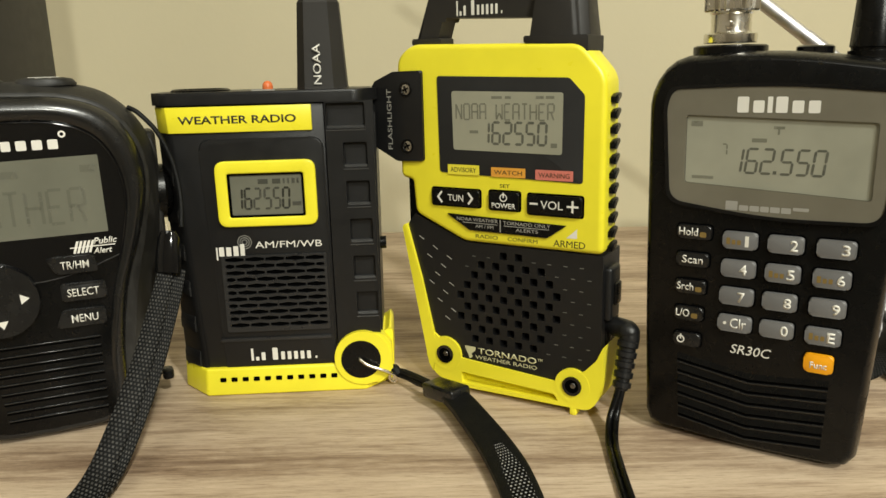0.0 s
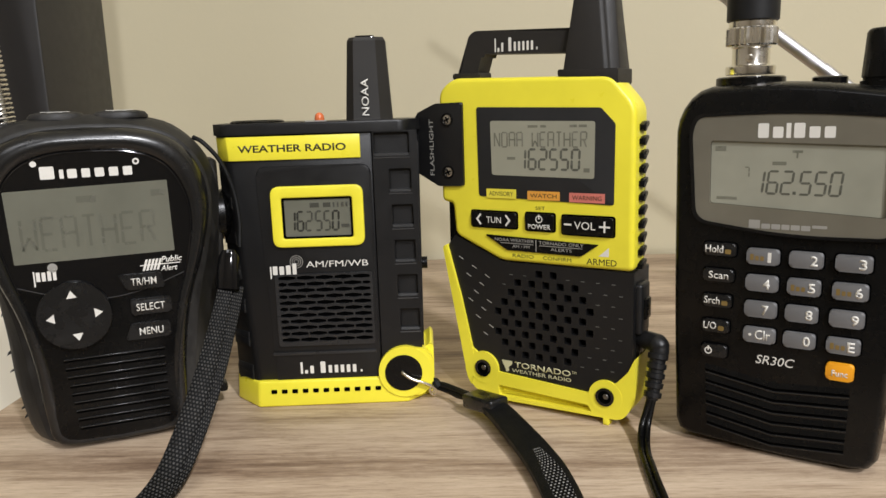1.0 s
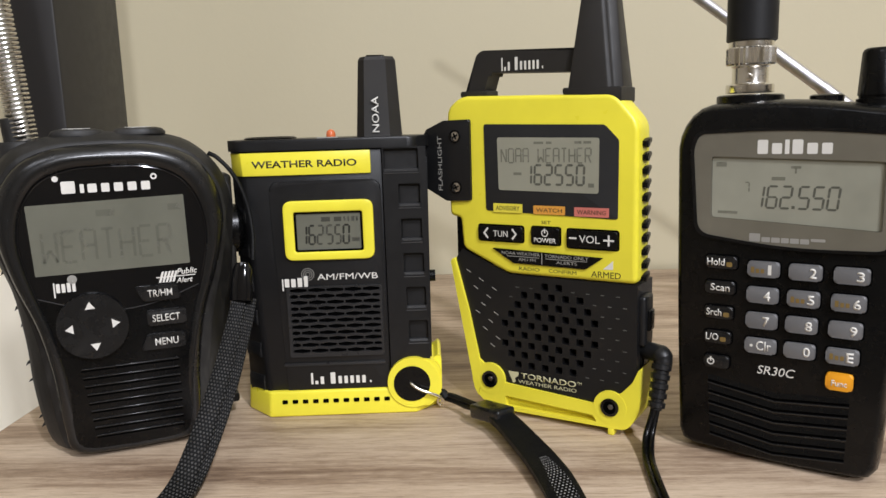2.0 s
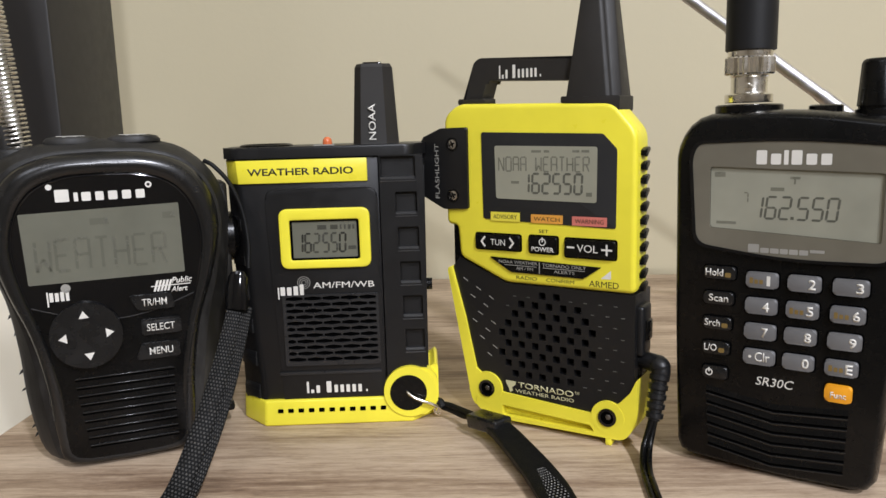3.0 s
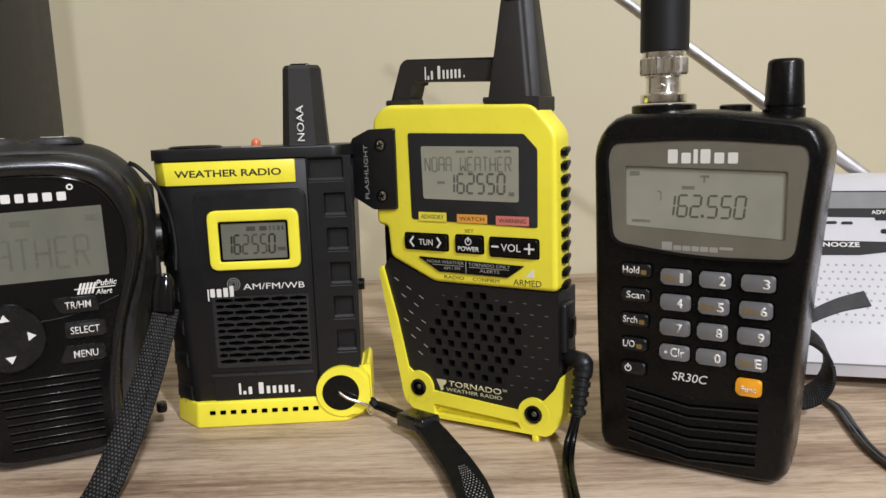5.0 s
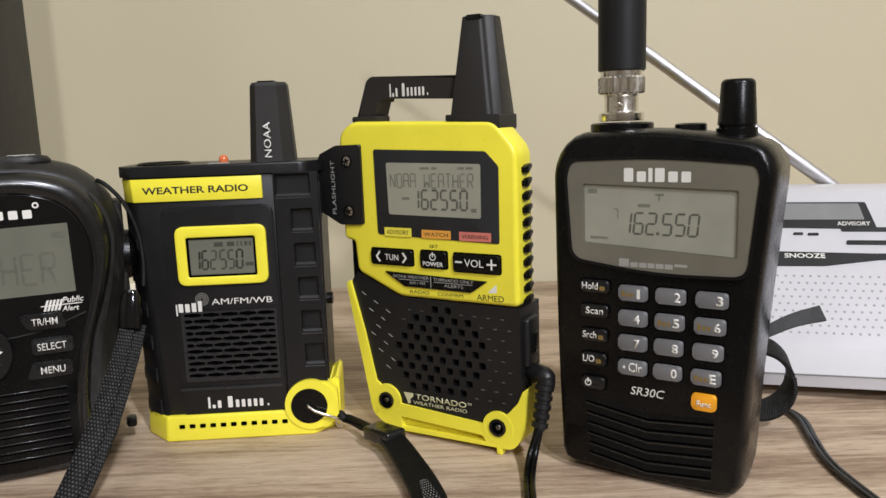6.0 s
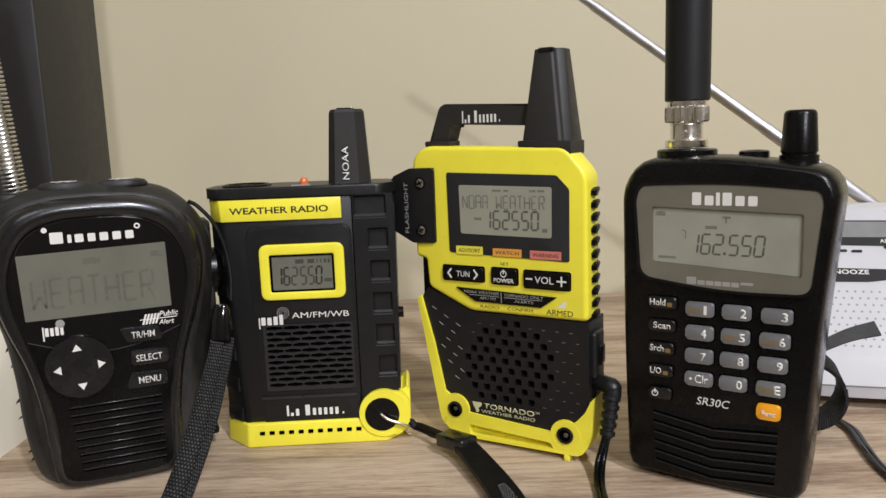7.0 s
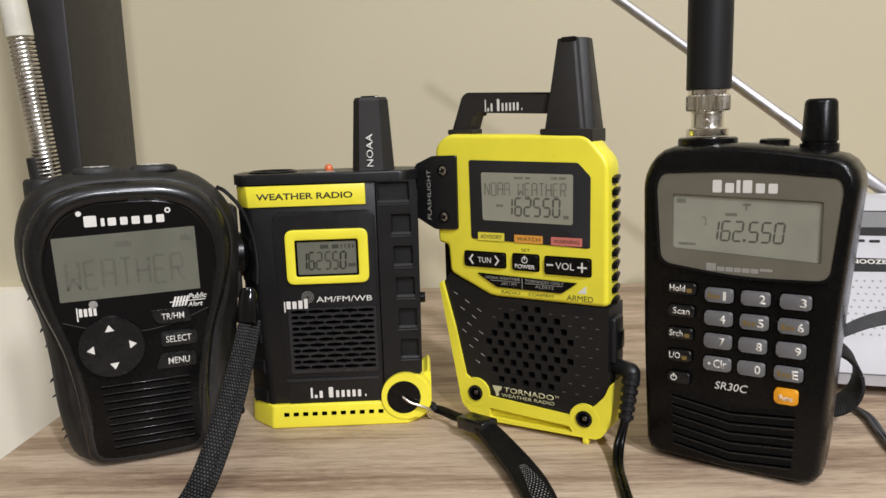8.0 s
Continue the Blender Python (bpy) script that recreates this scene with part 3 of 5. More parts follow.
for r in (2.3, 1.6, 0.9):
    ring(bm, circle(-7.9, 55.0, r, 24), circle(-7.9, 55.0, r - 0.2, 24), Q - 0.05, Q)
part("signal_rings", bm, GREY_INK, pocket)
lettering("band_lettering", "AM/FM/WB", WHITE_INK, pocket, -4.6, 52.8, 17.2, 55.0, Q - 0.06)
slots = []
for i in range(11):
    v = 26.2 + i * 2.26
    for j in range(5):
        u0 = -14.6 + 6.55 * j + (3.27 if i % 2 else 0.0) - (3.27 if i % 2 and j == 0 else 0.0)
        w = 6.1
        if i % 2 and j == 0:
            u0, w = -14.6, 2.8
        elif i % 2:
            u0 = -14.6 + 6.55 * j - 3.27
        u1 = min(u0 + w, 17.6)
        um = (u0 + u1) / 2
        slots.append([(u0, v), (um, v - 0.3), (u1, v), (u1, v + 0.95), (um, v + 1.35), (u0, v + 0.95)])
    if i % 2:
        slots.append([(14.9, v), (16.2, v - 0.2), (17.6, v), (17.6, v + 0.85), (16.2, v + 1.1), (14.9, v + 0.85)])
bm = bmesh.new()
plate(bm, rect(-15.8, 24.4, 18.4, 50.6, 0.8), slots, Q - 0.9, 0.88, Q + 0.9)
gr = part("speaker_grille", bm, GREYBLACK, pocket, "louvred speaker grille", 30)
bm = bmesh.new()
slab(bm, rect(-15.4, 24.8, 18.0, 50.4), Q - 0.12, Q - 0.03)
part("speaker_cloth", bm, HOLE, gr)
bm = bmesh.new()
slab(bm, rect(-18.6, 20.9, 18.5, 22.0, 0.4), Q - 0.7, Q + 0.3, 0.25)
part("ledge", bm, GREYBLACK, pocket)
blocks("brand_mark", WHITE_INK, pocket, -9.3, 13.7, 13.4, 18.0, Q - 0.06,
       [(0.5, 0, 1), (0.7, 0, .3), (0.8, 0, .66), (0.5, 0, 0), (1.1, 0, 1), (0.8, 0, .66), (0.8, 0, .66), (0.8, 0, .66), (0.8, 0, .66), (0.8, 0, .66), (0.3, 0, 0), (0.4, 0, .2)], "white brand mark", 0.42)
# sloping floors and lips of the windows in the side rail
for i in range(6):
    v = 91.0 - 12.45 * i
    u0, u1 = (20.9 if i == 0 else 25.4 + 0.45 * i), 33.2 + 0.3 * i
    bm = bmesh.new()
    side_l = [(Q + 1.6, v + 0.2), (Q + 1.95, v + 7.6), (Q + 2.2, v + 7.6), (Q + 2.2, v + 0.2)]
    fl = [[bm.verts.new(co(u, d, h)) for d, h in side_l] for u in (u0 + 0.5, u1 - 0.4)]
    for j in range(4):
        bm.faces.new((fl[0][j], fl[0][(j + 1) % 4], fl[1][(j + 1) % 4], fl[1][j]))
    bm.faces.new(fl[0])
    bm.faces.new(fl[1][::-1])
    w = part("grip_recess", bm, CHARCOAL, pocket)
    bm = bmesh.new()
    lip = [(Q - 0.5, v - 0.9), (Q - 0.55, v - 0.75), (Q + 0.7, v + 0.75), (Q + 1.7, v + 0.9), (Q + 1.7, v - 0.9)]
    ends = [[bm.verts.new(co(u, d, h)) for d, h in lip] for u in (u0 - 0.2, u1 + 0.1)]
    for j in range(5):
        bm.faces.new((ends[0][j], ends[0][(j + 1) % 5], ends[1][(j + 1) % 5], ends[1][j]))
    bm.faces.new(ends[0])
    bm.faces.new(ends[1][::-1])
    part("recess_lip", bm, GREYBLACK, w)
# top plate
bm = bmesh.new()
pts = rounded([(-29.8, Q - 0.6), (31.5, Q - 0.6), (37.0, 9), (37.0, 24), (31, 31), (-30, 31), (-34.8, 24), (-34.8, 7.0)], 2.2, 4)
a = [bm.verts.new(co(u, d, 99.4)) for u, d in pts]
b = [bm.verts.new(co(u, d, 103.2)) for u, d in pts]
bm.faces.new(a[::-1])
ft = bm.faces.new(b)
for i in range(len(pts)):
    j = (i + 1) % len(pts)
    bm.faces.new((a[i], a[j], b[j], b[i]))
bmesh.ops.bevel(bm, geom=list(ft.edges), offset=0.8 * MM, segments=2, affect="EDGES", profile=0.5)
cap = part("top_plate", bm, CHARCOAL, pocket)
bm = bmesh.new()
lathe(bm, [(9.4, 0), (9.4, 0.5), (8.6, 0.9), (7.8, 0.5), (7.6, 0.06)], 36, (-20.5, 14, 103.2))
for v in bm.verts:
    v.co.y = (v.co.y - 14 * MM) * 0.95 + 14 * MM
part("torch_rim", bm, BLACK, cap)
bm = bmesh.new()
lathe(bm, [(1.7, 0), (1.7, 1.2), (1.5, 2.2), (1.0, 2.8), (0.3, 3.1)], 20, (2.2, 9, 103.1))
part("indicator_light", bm, LED_RED, pocket, "small red indicator light")
bm = bmesh.new()
slab(bm, rect(-2.2, 102.9, 5.2, 103.6), 4.2, 5.0)
part("light_caption", bm, GREY_INK, cap)
# stub antenna: faceted and tapered
bm = bmesh.new()
rows = []
for h, w, dd in ((102.8, 8.2, 6.2), (104, 8.1, 6.0), (130.0, 6.6, 4.6), (131.2, 5.9, 4.0)):
    pl_ = [(-w, -dd * 0.35), (-w * 0.64, -dd), (w * 0.50, -dd), (w, -dd * 0.45), (w, dd * 0.6), (w * 0.6, dd), (-w * 0.6, dd), (-w, dd * 0.6)]
    rows.append([bm.verts.new(co(19.4 + x, 13.5 + y, h)) for x, y in pl_])
for a, b in zip(rows, rows[1:]):
    for i in range(8):
        bm.faces.new((a[i], a[(i + 1) % 8], b[(i + 1) % 8], b[i]))
bm.faces.new(rows[0][::-1])
bm.faces.new(rows[-1])
an = part("antenna", bm, TOWER, pocket, "stubby black antenna", 20)
lettering("antenna_lettering", "NOAA", WHITE_INK, an, 17.2, 104.6, 19.8, 117.2, 7.05, turn=90, bold=0.01)
bm = bmesh.new()
slab(bm, rect(15.8, 130.55, 22.4, 131.7, 0.5), 9.6, 13.0, 0.3)
part("antenna_lip", bm, GLOSS, an)
# yellow base with a round eyelet
bm = bmesh.new()
foot = [(-34.6, 26), (-34.6, 11), (-24.6, 0.0), (29.5, 0.0), (38.5, 9), (39.0, 26), (30, 31), (-30, 31)]
lo = [bm.verts.new(co(u, d, 1.8)) for u, d in foot]
hi = [bm.verts.new(co(u * 0.985, d + 0.4, 11.6)) for u, d in foot]
bm.faces.new(lo[::-1])
bm.faces.new(hi)
for i in range(8):
    bm.faces.new((lo[i], lo[(i + 1) % 8], hi[(i + 1) % 8], hi[i]))
bmesh.ops.bevel(bm, geom=list(bm.edges), offset=0.9 * MM, segments=3, affect="EDGES", profile=0.5)
base = part("base", bm, YELLOW, pocket, "yellow rubber base")
bm = bmesh.new()
slab(bm, circle(28.7, 13.7, 9.5, 72), -0.55, 20, 0.8, 3)
slab(bm, rounded([(30, 22.6), (36.0, 22.0), (38.6, 18.6), (38.8, 8), (34, 4.4), (30, 5)], 1.2), -0.1, 20, 0.8)
eye = part("eyelet", bm, YELLOW, pocket)
bm = bmesh.new()
slab(bm, rounded([(35.0, 8), (39.1, 8), (39.2, 21.6), (38.2, 23.2), (37.0, 22.0), (35.2, 21.0)], 1.0), 4.0, 24, 0.7)
part("corner", bm, YELLOW, base)
bm = bmesh.new()
slab(bm, circle(28.1, 13.3, 6.7, 40), -0.75, 0.2, 0.4)
part("eyelet_plug", bm, BLACK, eye)
for i in range(11):
    u = -18.8 + 3.75 * i
    bm = bmesh.new()
    slab(bm, rect(u - 1.0, 6.95, u + 1.0, 8.4, 0.3), -0.06, 0.2)
    part("vent_slot", bm, HOLE, base)
bm = bmesh.new()
lathe(bm, [(2.2, -3), (2.2, 3)], 16, (0, 0, 0))
bmesh.ops.rotate(bm, verts=bm.verts, matrix=Matrix.Rotation(radians(90), 3, "Y"))
bmesh.ops.translate(bm, verts=bm.verts, vec=co(35.0, 12, 51))
part("side_button", bm, BLACK, pocket)
# wire ring of the eyelet
bm = bmesh.new()
w = smooth_path([(27.5, 0.5, 13.8), (27.9, -1.6, 13.6), (31, -2.6, 11.6), (36.5, -2.4, 9.4), (39.3, -0.6, 7.0), (39.6, 2.0, 4.0), (38.6, 3.6, 2.9), (37.4, 3.0, 4.4), (37.6, 0.5, 7.6)], 8)
tube(bm, w, 0.55, 10)
part("wire_ring", bm, CHROME, pocket, "bent nickel wire ring")

# ---- yellow radio with a carrying handle ----
tor = thing("handled_weather_radio", "yellow and black weather radio with carrying handle, power lead plugged in", "radio", 20, 228.3, -1.8, -30)
bm = bmesh.new()
up = rounded([(-34.8, 62.4), (-16.6, 54.4), (29.6, 54.4), (29.4, 105.8), (21.6, 114.8), (-34.6, 116.2), (-40.2, 112.0), (-40.0, 74.0), (-35.6, 73.4)], [2.2, 2.2, 2.2, 3, 3, 3, 3, 2.0, 1.2])
pillow(bm, up, 0, 12.5, 1.6)
housing = part("upper_shell", bm, YELLOW, tor, "bright yellow plastic shell")
low = rounded([(-38.6, 58.0), (-35.2, 62.2), (-34.6, 61.6), (-16.4, 53.9), (29.4, 53.9), (29.4, 14), (24, 8), (-24, 9), (-30, 14)], [2, 1, 0.3, 0.5, 0.5, 1, 1, 1, 1])
holes, ticks, dents = [], bmesh.new(), bmesh.new()
spans = [(-3.2, 2.2), (-11.1, 10.2), (-13.6, 12.6), (-16.3, 15.2), (-18.8, 12.6), (-16.3, 15.2), (-18.8, 12.6), (-16.3, 10.2), (-13.6, 7.8)]
for i in range(9):
    for j in range(-8, 8):
        u = (-0.6 if i % 2 else -3.1) + j * 5.2
        v = 50.5 - i * 3.65
        left = -36.2 + (58 - v) * 0.20
        if u < left + 2.6 or u > 25.6:
            continue
        if spans[i][0] <= u <= spans[i][1]:
            holes.append(rect(u - 1.25, v - 1.2, u + 1.25, v + 1.2, 0.3, 2))
        elif u > -18:
            slab(dents, rect(u - 0.6, v - 1.1, u + 0.6, v - 0.85), 0.95, 1.2)
# slanted ticks on the far side of the speaker
for i in range(6):
    for j in range(8):
        u, v = -33.1 + 5.2 * i - 2.3 * j, 53.8 - 2.9 * i - 3.05 * j
        if u > -33.6 + (56 - v) * 0.22 and math.hypot(u + 2, v - 36) > 19.6 and u < -17 and v > 26:
            slab(ticks, [(u - 0.95, v + 0.55), (u - 0.83, v + 0.75), (u + 0.95, v - 0.33), (u + 0.83, v - 0.53)], 0.95, 1.2)
bm = bmesh.new()
plate(bm, low, holes, 1.1, 4.5, 17)
lower = part("lower_body", bm, CHARCOAL, tor, "black speaker body with square holes", 30)
bm = bmesh.new()
slab(bm, circle(0.8, 35, 18.5, 32), 3.6, 5.0)
part("speaker_cloth", bm, HOLE, lower)
bm = bmesh.new()
slab(bm, rounded([(-38.6, 58), (-31, 58), (-31, 90), (-38.6, 90)], 0.5), 3, 18)
part("inner_side", bm, BLACK, tor)
bm = bmesh.new()
slab(bm, rounded([(-40.2, 57.6), (-38.4, 58.6), (-33.2, 40), (-27.6, 15), (-29.5, 7), (-31.2, 10)], 0.5), 0.1, 20.8, 0.5)
part("side_stripe", bm, YELLOW, tor)
# lower yellow guard with two round screw bosses and a recessed channel
bm = bmesh.new()
plate(bm, rounded([(-32.4, 13), (-30.0, 22), (-27.2, 20.0), (-18.8, 13.8), (14.6, 12.0), (24.5, 17.0), (28.4, 21.4), (30.4, 26.0), (31.2, 12), (26.8, 4.4), (-19.7, 3.6), (-28.6, 6.0)], [2, 0.5, 1, 1.5, 1, 1, 1, 0.6, 4, 3, 3, 3]),
      [rounded([(-18.4, 5.0), (16.2, 5.6), (14.8, 7.8), (-18.6, 9.0)], 0.5, 3)], 0.2, 3.2, 19.0)
guard = part("lower_guard", bm, YELLOW, tor, "yellow lower guard with a recessed channel", 30)
for u, v, r in ((-24.5, 14.5, 5.9), (20.8, 11.6, 5.7)):
    bm = bmesh.new()
    slab(bm, circle(u, v, r, 64), 0.08, 6, 0.4, 3)
    part("screw_boss", bm, YELLOW, guard)
bm = bmesh.new()
box(bm, (20.0, 0.2, 1.8), (22.2, 4, 4.4), 0.4)
part("foot_nub", bm, YELLOW, guard)
for u, v in ((-24.6, 14.4), (20.8, 11.7)):
    bm = bmesh.new()
    ring(bm, circle(u, v, 3.1, 32), circle(u, v, 2.2, 32), -0.45, 0.1)
    hx = part("socket_screw", bm, GLOSS, tor, "black socket screw")
    bm = bmesh.new()
    slab(bm, circle(u, v, 2.3, 24), -0.18, -0.05)
    part("screw_well", bm, HOLE, hx)
    bm = bmesh.new()
    slab(bm, circle(u + 0.3, v + 0.2, 1.0, 6), -0.38, -0.12, 0.2)
    part("screw_socket", bm, STEEL_DARK, hx)
# display window
bm = bmesh.new()
slab(bm, rounded([(-24.6, 76.5), (23.1, 75.2), (23.3, 100.4), (18.6, 105.3), (-25.0, 106.4)], [0.8] * 5), -0.25, 0.5, 0.2)
win = part("display_window", bm, DARK_PANEL, tor, "dark display window")
bm = bmesh.new()
slab(bm, rounded([(-19.4, 83.8), (16.7, 83.3), (16.9, 101.2), (-19.8, 101.8)], 0.9), -0.40, -0.1)
lcd = part("screen", bm, LCD, tor, "pale grey liquid crystal screen")
for i, ch in enumerate("162550"):
    seven(lcd, SEGMENT, ch, -9.6 + 3.75 * i, 86.0, 2.5, 6.4, 0.78, -0.45, 0.04)
bm = bmesh.new()
stroke_word(bm, "NOAA WEATHER", -18.2, 93.2, 15.0, 97.9, 0.5, -0.44)
for u, w in ((-6, 3.5), (-1.5, 2), (8.5, 2.4), (11.6, 2.6)):
    slab(bm, rect(u, 99.4, u + w, 100.2), -0.44, -0.41)
slab(bm, rect(-13.6, 89.0, -10.6, 89.9), -0.44, -0.41)
slab(bm, rect(13.2, 85.3, 15.2, 86.6), -0.44, -0.41)
part("faint_text", bm, SEGMENT_FAINT, lcd)
for nm, word, m_, u0, u1, v0, v1 in (("advisory_tag", "ADVISORY", YELLOW_TAG, -21.6, -10.5, 76.0, 79.1), ("watch_tag", "WATCH", ORANGE_TAG, -6.3, 5.1, 75.9, 78.8),
                                     ("warning_tag", "WARNING", RED_TAG, 8.4, 20.2, 75.7, 78.7)):
    bm = bmesh.new()
    slab(bm, rect(u0, v0, u1, v1, 0.2), -0.45, 0.2)
    tg = part(nm, bm, m_, tor, "coloured alert strip")
    lettering("lettering", word, DARK_INK, tg, u0 + 1.0, v0 + 0.8, u1 - 1.0, v1 - 0.8, -0.5)


def key(parent, name, u0, v0, u1, v1, d, material, label="", lift=0.9, r=0.8, well=0.5):
    """A push button that stands out of its well."""
    bm = bmesh.new()
    slab(bm, rect(u0 - well, v0 - well, u1 + well, v1 + well, r + 0.3), d - 0.04, d + 0.2)
    wl = part(name, bm, HOLE, parent, label)
    bm = bmesh.new()
    slab(bm, rect(u0, v0, u1, v1, r), d - lift, d + 0.1, 0.45, 3)
    part("cap", bm, material, wl)
    return wl


k = key(tor, "tune_button", -27.6, 66.0, -10.4, 71.2, 0.0, BLACK, "black rubber button")
lettering("lettering", "TUN", WHITE_INK, k, -21.6, 67.5, -16.0, 69.6, -0.96)
bm = bmesh.new()
for s, u in ((1, -25.6), (-1, -12.4)):
    slab(bm, [(u, 68.6), (u + s * 1.6, 70.6), (u + s * 2.1, 70.2), (u + s * 0.8, 68.6), (u + s * 2.1, 67.0), (u + s * 1.6, 66.6)], -0.96, -0.9)
part("arrows", bm, WHITE_INK, k)
k = key(tor, "power_button", -7.0, 65.8, 3.2, 71.4, 0.0, BLACK, "black rubber button")
lettering("lettering", "POWER", WHITE_INK, k, -6.0, 66.3, 2.1, 67.9, -0.96, bold=0.01)
bm = bmesh.new()
ring(bm, circle(-2.0, 69.6, 1.25, 24), circle(-2.0, 69.6, 0.95, 24), -0.96, -0.9)
slab(bm, rect(-2.2, 69.6, -1.8, 71.2), -0.97, -0.9)
part("power_sign", bm, WHITE_INK, k)
k = key(tor, "volume_button", 6.0, 65.3, 23.2, 71.2, 0.0, BLACK, "black rubber button")
lettering("lettering", "VOL", WHITE_INK, k, 10.3, 67.1, 17.4, 69.6, -0.96)
bm = bmesh.new()
slab(bm, rect(6.8, 68.2, 9.4, 68.8), -0.96, -0.9)
slab(bm, rect(18.6, 68.0, 22.2, 68.6), -0.96, -0.9)
slab(bm, rect(20.1, 66.5, 20.7, 70.1), -0.97, -0.9)
part("signs", bm, WHITE_INK, k)
bm = bmesh.new()
slab(bm, rounded([(-22.3, 63.3), (-14.0, 58.4), (12.4, 58.2), (18.4, 62.4)], 0.5), -0.6, 0.3, 0.35)
al = part("alert_button", bm, BLACK, tor, "black trapezoid button")
lettering("lettering", "NOAA WEATHER", GREY_INK, al, -18.6, 61.4, -4.0, 62.5, -0.66)
lettering("lettering", "TORNADO ONLY", GREY_INK, al, -2.2, 61.2, 13.4, 62.3, -0.66)
lettering("lettering", "AM / FM", GREY_INK, al, -12.0, 59.4, -5.6, 60.4, -0.66)
lettering("lettering", "ALERTS", GREY_INK, al, 2.0, 59.3, 9.4, 60.3, -0.66)
bm = bmesh.new()
slab(bm, rect(-16.5, 60.75, -4.2, 60.95), -0.66, -0.6)
slab(bm, rect(-2.0, 60.65, 13.0, 60.85), -0.66, -0.6)
slab(bm, rect(-3.4, 58.6, -3.1, 62.6), -0.64, -0.6)
part("rules", bm, GREY_INK, al)
for word, u0, u1, v0, v1 in (("SET", -3.6, -0.2, 72.6, 73.7), ("RADIO", -12.2, -4.4, 56.0, 57.2), ("CONFIRM", -1.0, 9.0, 56.0, 57.2), ("ARMED", 14.2, 24.2, 55.8, 57.8)):
    lettering("lettering", word, DARK_INK, housing, u0, v0, u1, v1, -0.05)
bm = bmesh.new()
slab(bm, [(18.2, 58.6), (21.6, 58.7), (21.6, 61.6)], -0.05, 0.0)
part("armed_light", bm, WHITE_INK, housing)
# raised ticks round the speaker holes
part("tick_relief", ticks, GREY_INK, lower)
part("dent_relief", dents, DIM_INK, lower)
lettering("lettering", "TORNADO", PALE_INK, lower, -12.6, 16.2, 8.4, 18.3, 1.03, bold=0.012)
lettering("lettering", "WEATHER RADIO", PALE_INK, lower, -13.6, 14.3, 8.6, 15.6, 1.03)
lettering("lettering", "TM", PALE_INK, lower, 8.8, 17.4, 10.4, 18.3, 1.03)
bm = bmesh.new()
slab(bm, rounded([(-17.6, 18.3), (-13.4, 18.3), (-13.6, 17.0), (-15.0, 15.9), (-14.6, 14.7), (-15.8, 14.0), (-16.2, 15.4), (-17.0, 16.8)], 0.3), 1.04, 1.1)
slab(bm, rect(-17.2, 13.2, -14.4, 13.6), 1.04, 1.1)
part("funnel_sign", bm, PALE_INK, lower)
# hinged torch at the side
bm = bmesh.new()
slab(bm, rounded([(-49.6, 84.2), (-40.2, 79.4), (-30.2, 79.8), (-30.2, 108.2), (-41.0, 108.0), (-49.2, 104.6)], 0.9), -1.0, 17, 0.7, 3)
torch = part("side_torch", bm, CHARCOAL, tor, "black hinged torch housing")
lettering("lettering", "FLASHLIGHT", GREY_INK, torch, -43.6, 83.2, -41.9, 102.6, -1.06, turn=90)
screw(tor, -36.2, 102.4, -1.0, 2.3)
screw(tor, -36.2, 84.4, -1.0, 2.3)
# handle and tower
bm = bmesh.new()
slab(bm, rounded([(-34.8, 117.6), (-27.2, 117.6), (-25.2, 123.9), (9, 122.4), (9, 130.0), (-28.0, 131.6), (-30.2, 130.2)], [0.4, 0.4, 1.2, 0.2, 0.2, 1.2, 1.2]), 5, 13.5, 0.9, 3, True)
slab(bm, rect(-36.2, 115.8, -25.6, 117.9, 0.5), 3.8, 12, 0.5)
han = part("handle", bm, TOWER, tor, "black carrying handle")
blocks("brand_mark", WHITE_INK, han, -20.6, 124.2, -4.6, 128.6, 4.94,
       [(0.5, 0, 1), (0.7, 0, .3), (0.8, 0, .66), (0.5, 0, 0), (1.1, 0, 1), (0.8, 0, .66), (0.8, 0, .66), (0.8, 0, .66), (0.8, 0, .66), (0.8, 0, .66), (0.3, 0, 0), (0.4, 0, .2)], "pale brand mark", 0.5)
bm = bmesh.new()
rows = []
for h, u0, u1, d0, d1 in ((115.6, 5.0, 23.0, 1.6, 14.5), (117.2, 5.3, 22.8, 1.8, 14.2), (148.4, 9.2, 19.2, 4.6, 12.6)):
    rows.append([bm.verts.new(co(u, d, h)) for u, d in ((u0, d0), (u1 - 4.0, d0), (u1 - 3.2, d0 + 0.8), (u1 - 2.2, d0 + 0.9), (u1, d0 + 3.2), (u1, d1), (u0, d1))])
for a, b in zip(rows, rows[1:]):
    for i in range(7):
        bm.faces.new((a[i], a[(i + 1) % 7], b[(i + 1) % 7], b[i]))
bm.faces.new(rows[0][::-1])
bm.faces.new(rows[-1])
bmesh.ops.bevel(bm, geom=list(bm.edges), offset=0.45 * MM, segments=2, affect="EDGES", profile=0.5)
tw = part("tower", bm, TOWER, tor, "tapered black antenna tower", 25)
bm = bmesh.new()
slab(bm, rounded([(4.0, 115.2), (20.6, 114.2), (22.6, 111.8), (23.6, 112.4), (23.6, 116.9), (4.0, 117.3)], 0.4), 0.7, 14.0, 0.4)
part("tower_foot", bm, TOWER, tw)
bm = bmesh.new()
slab(bm, rect(10.6, 147.1, 16.2, 148.7, 0.6), 4.3, 6.2, 0.3)
part("tower_lip", bm, GLOSS, tw)
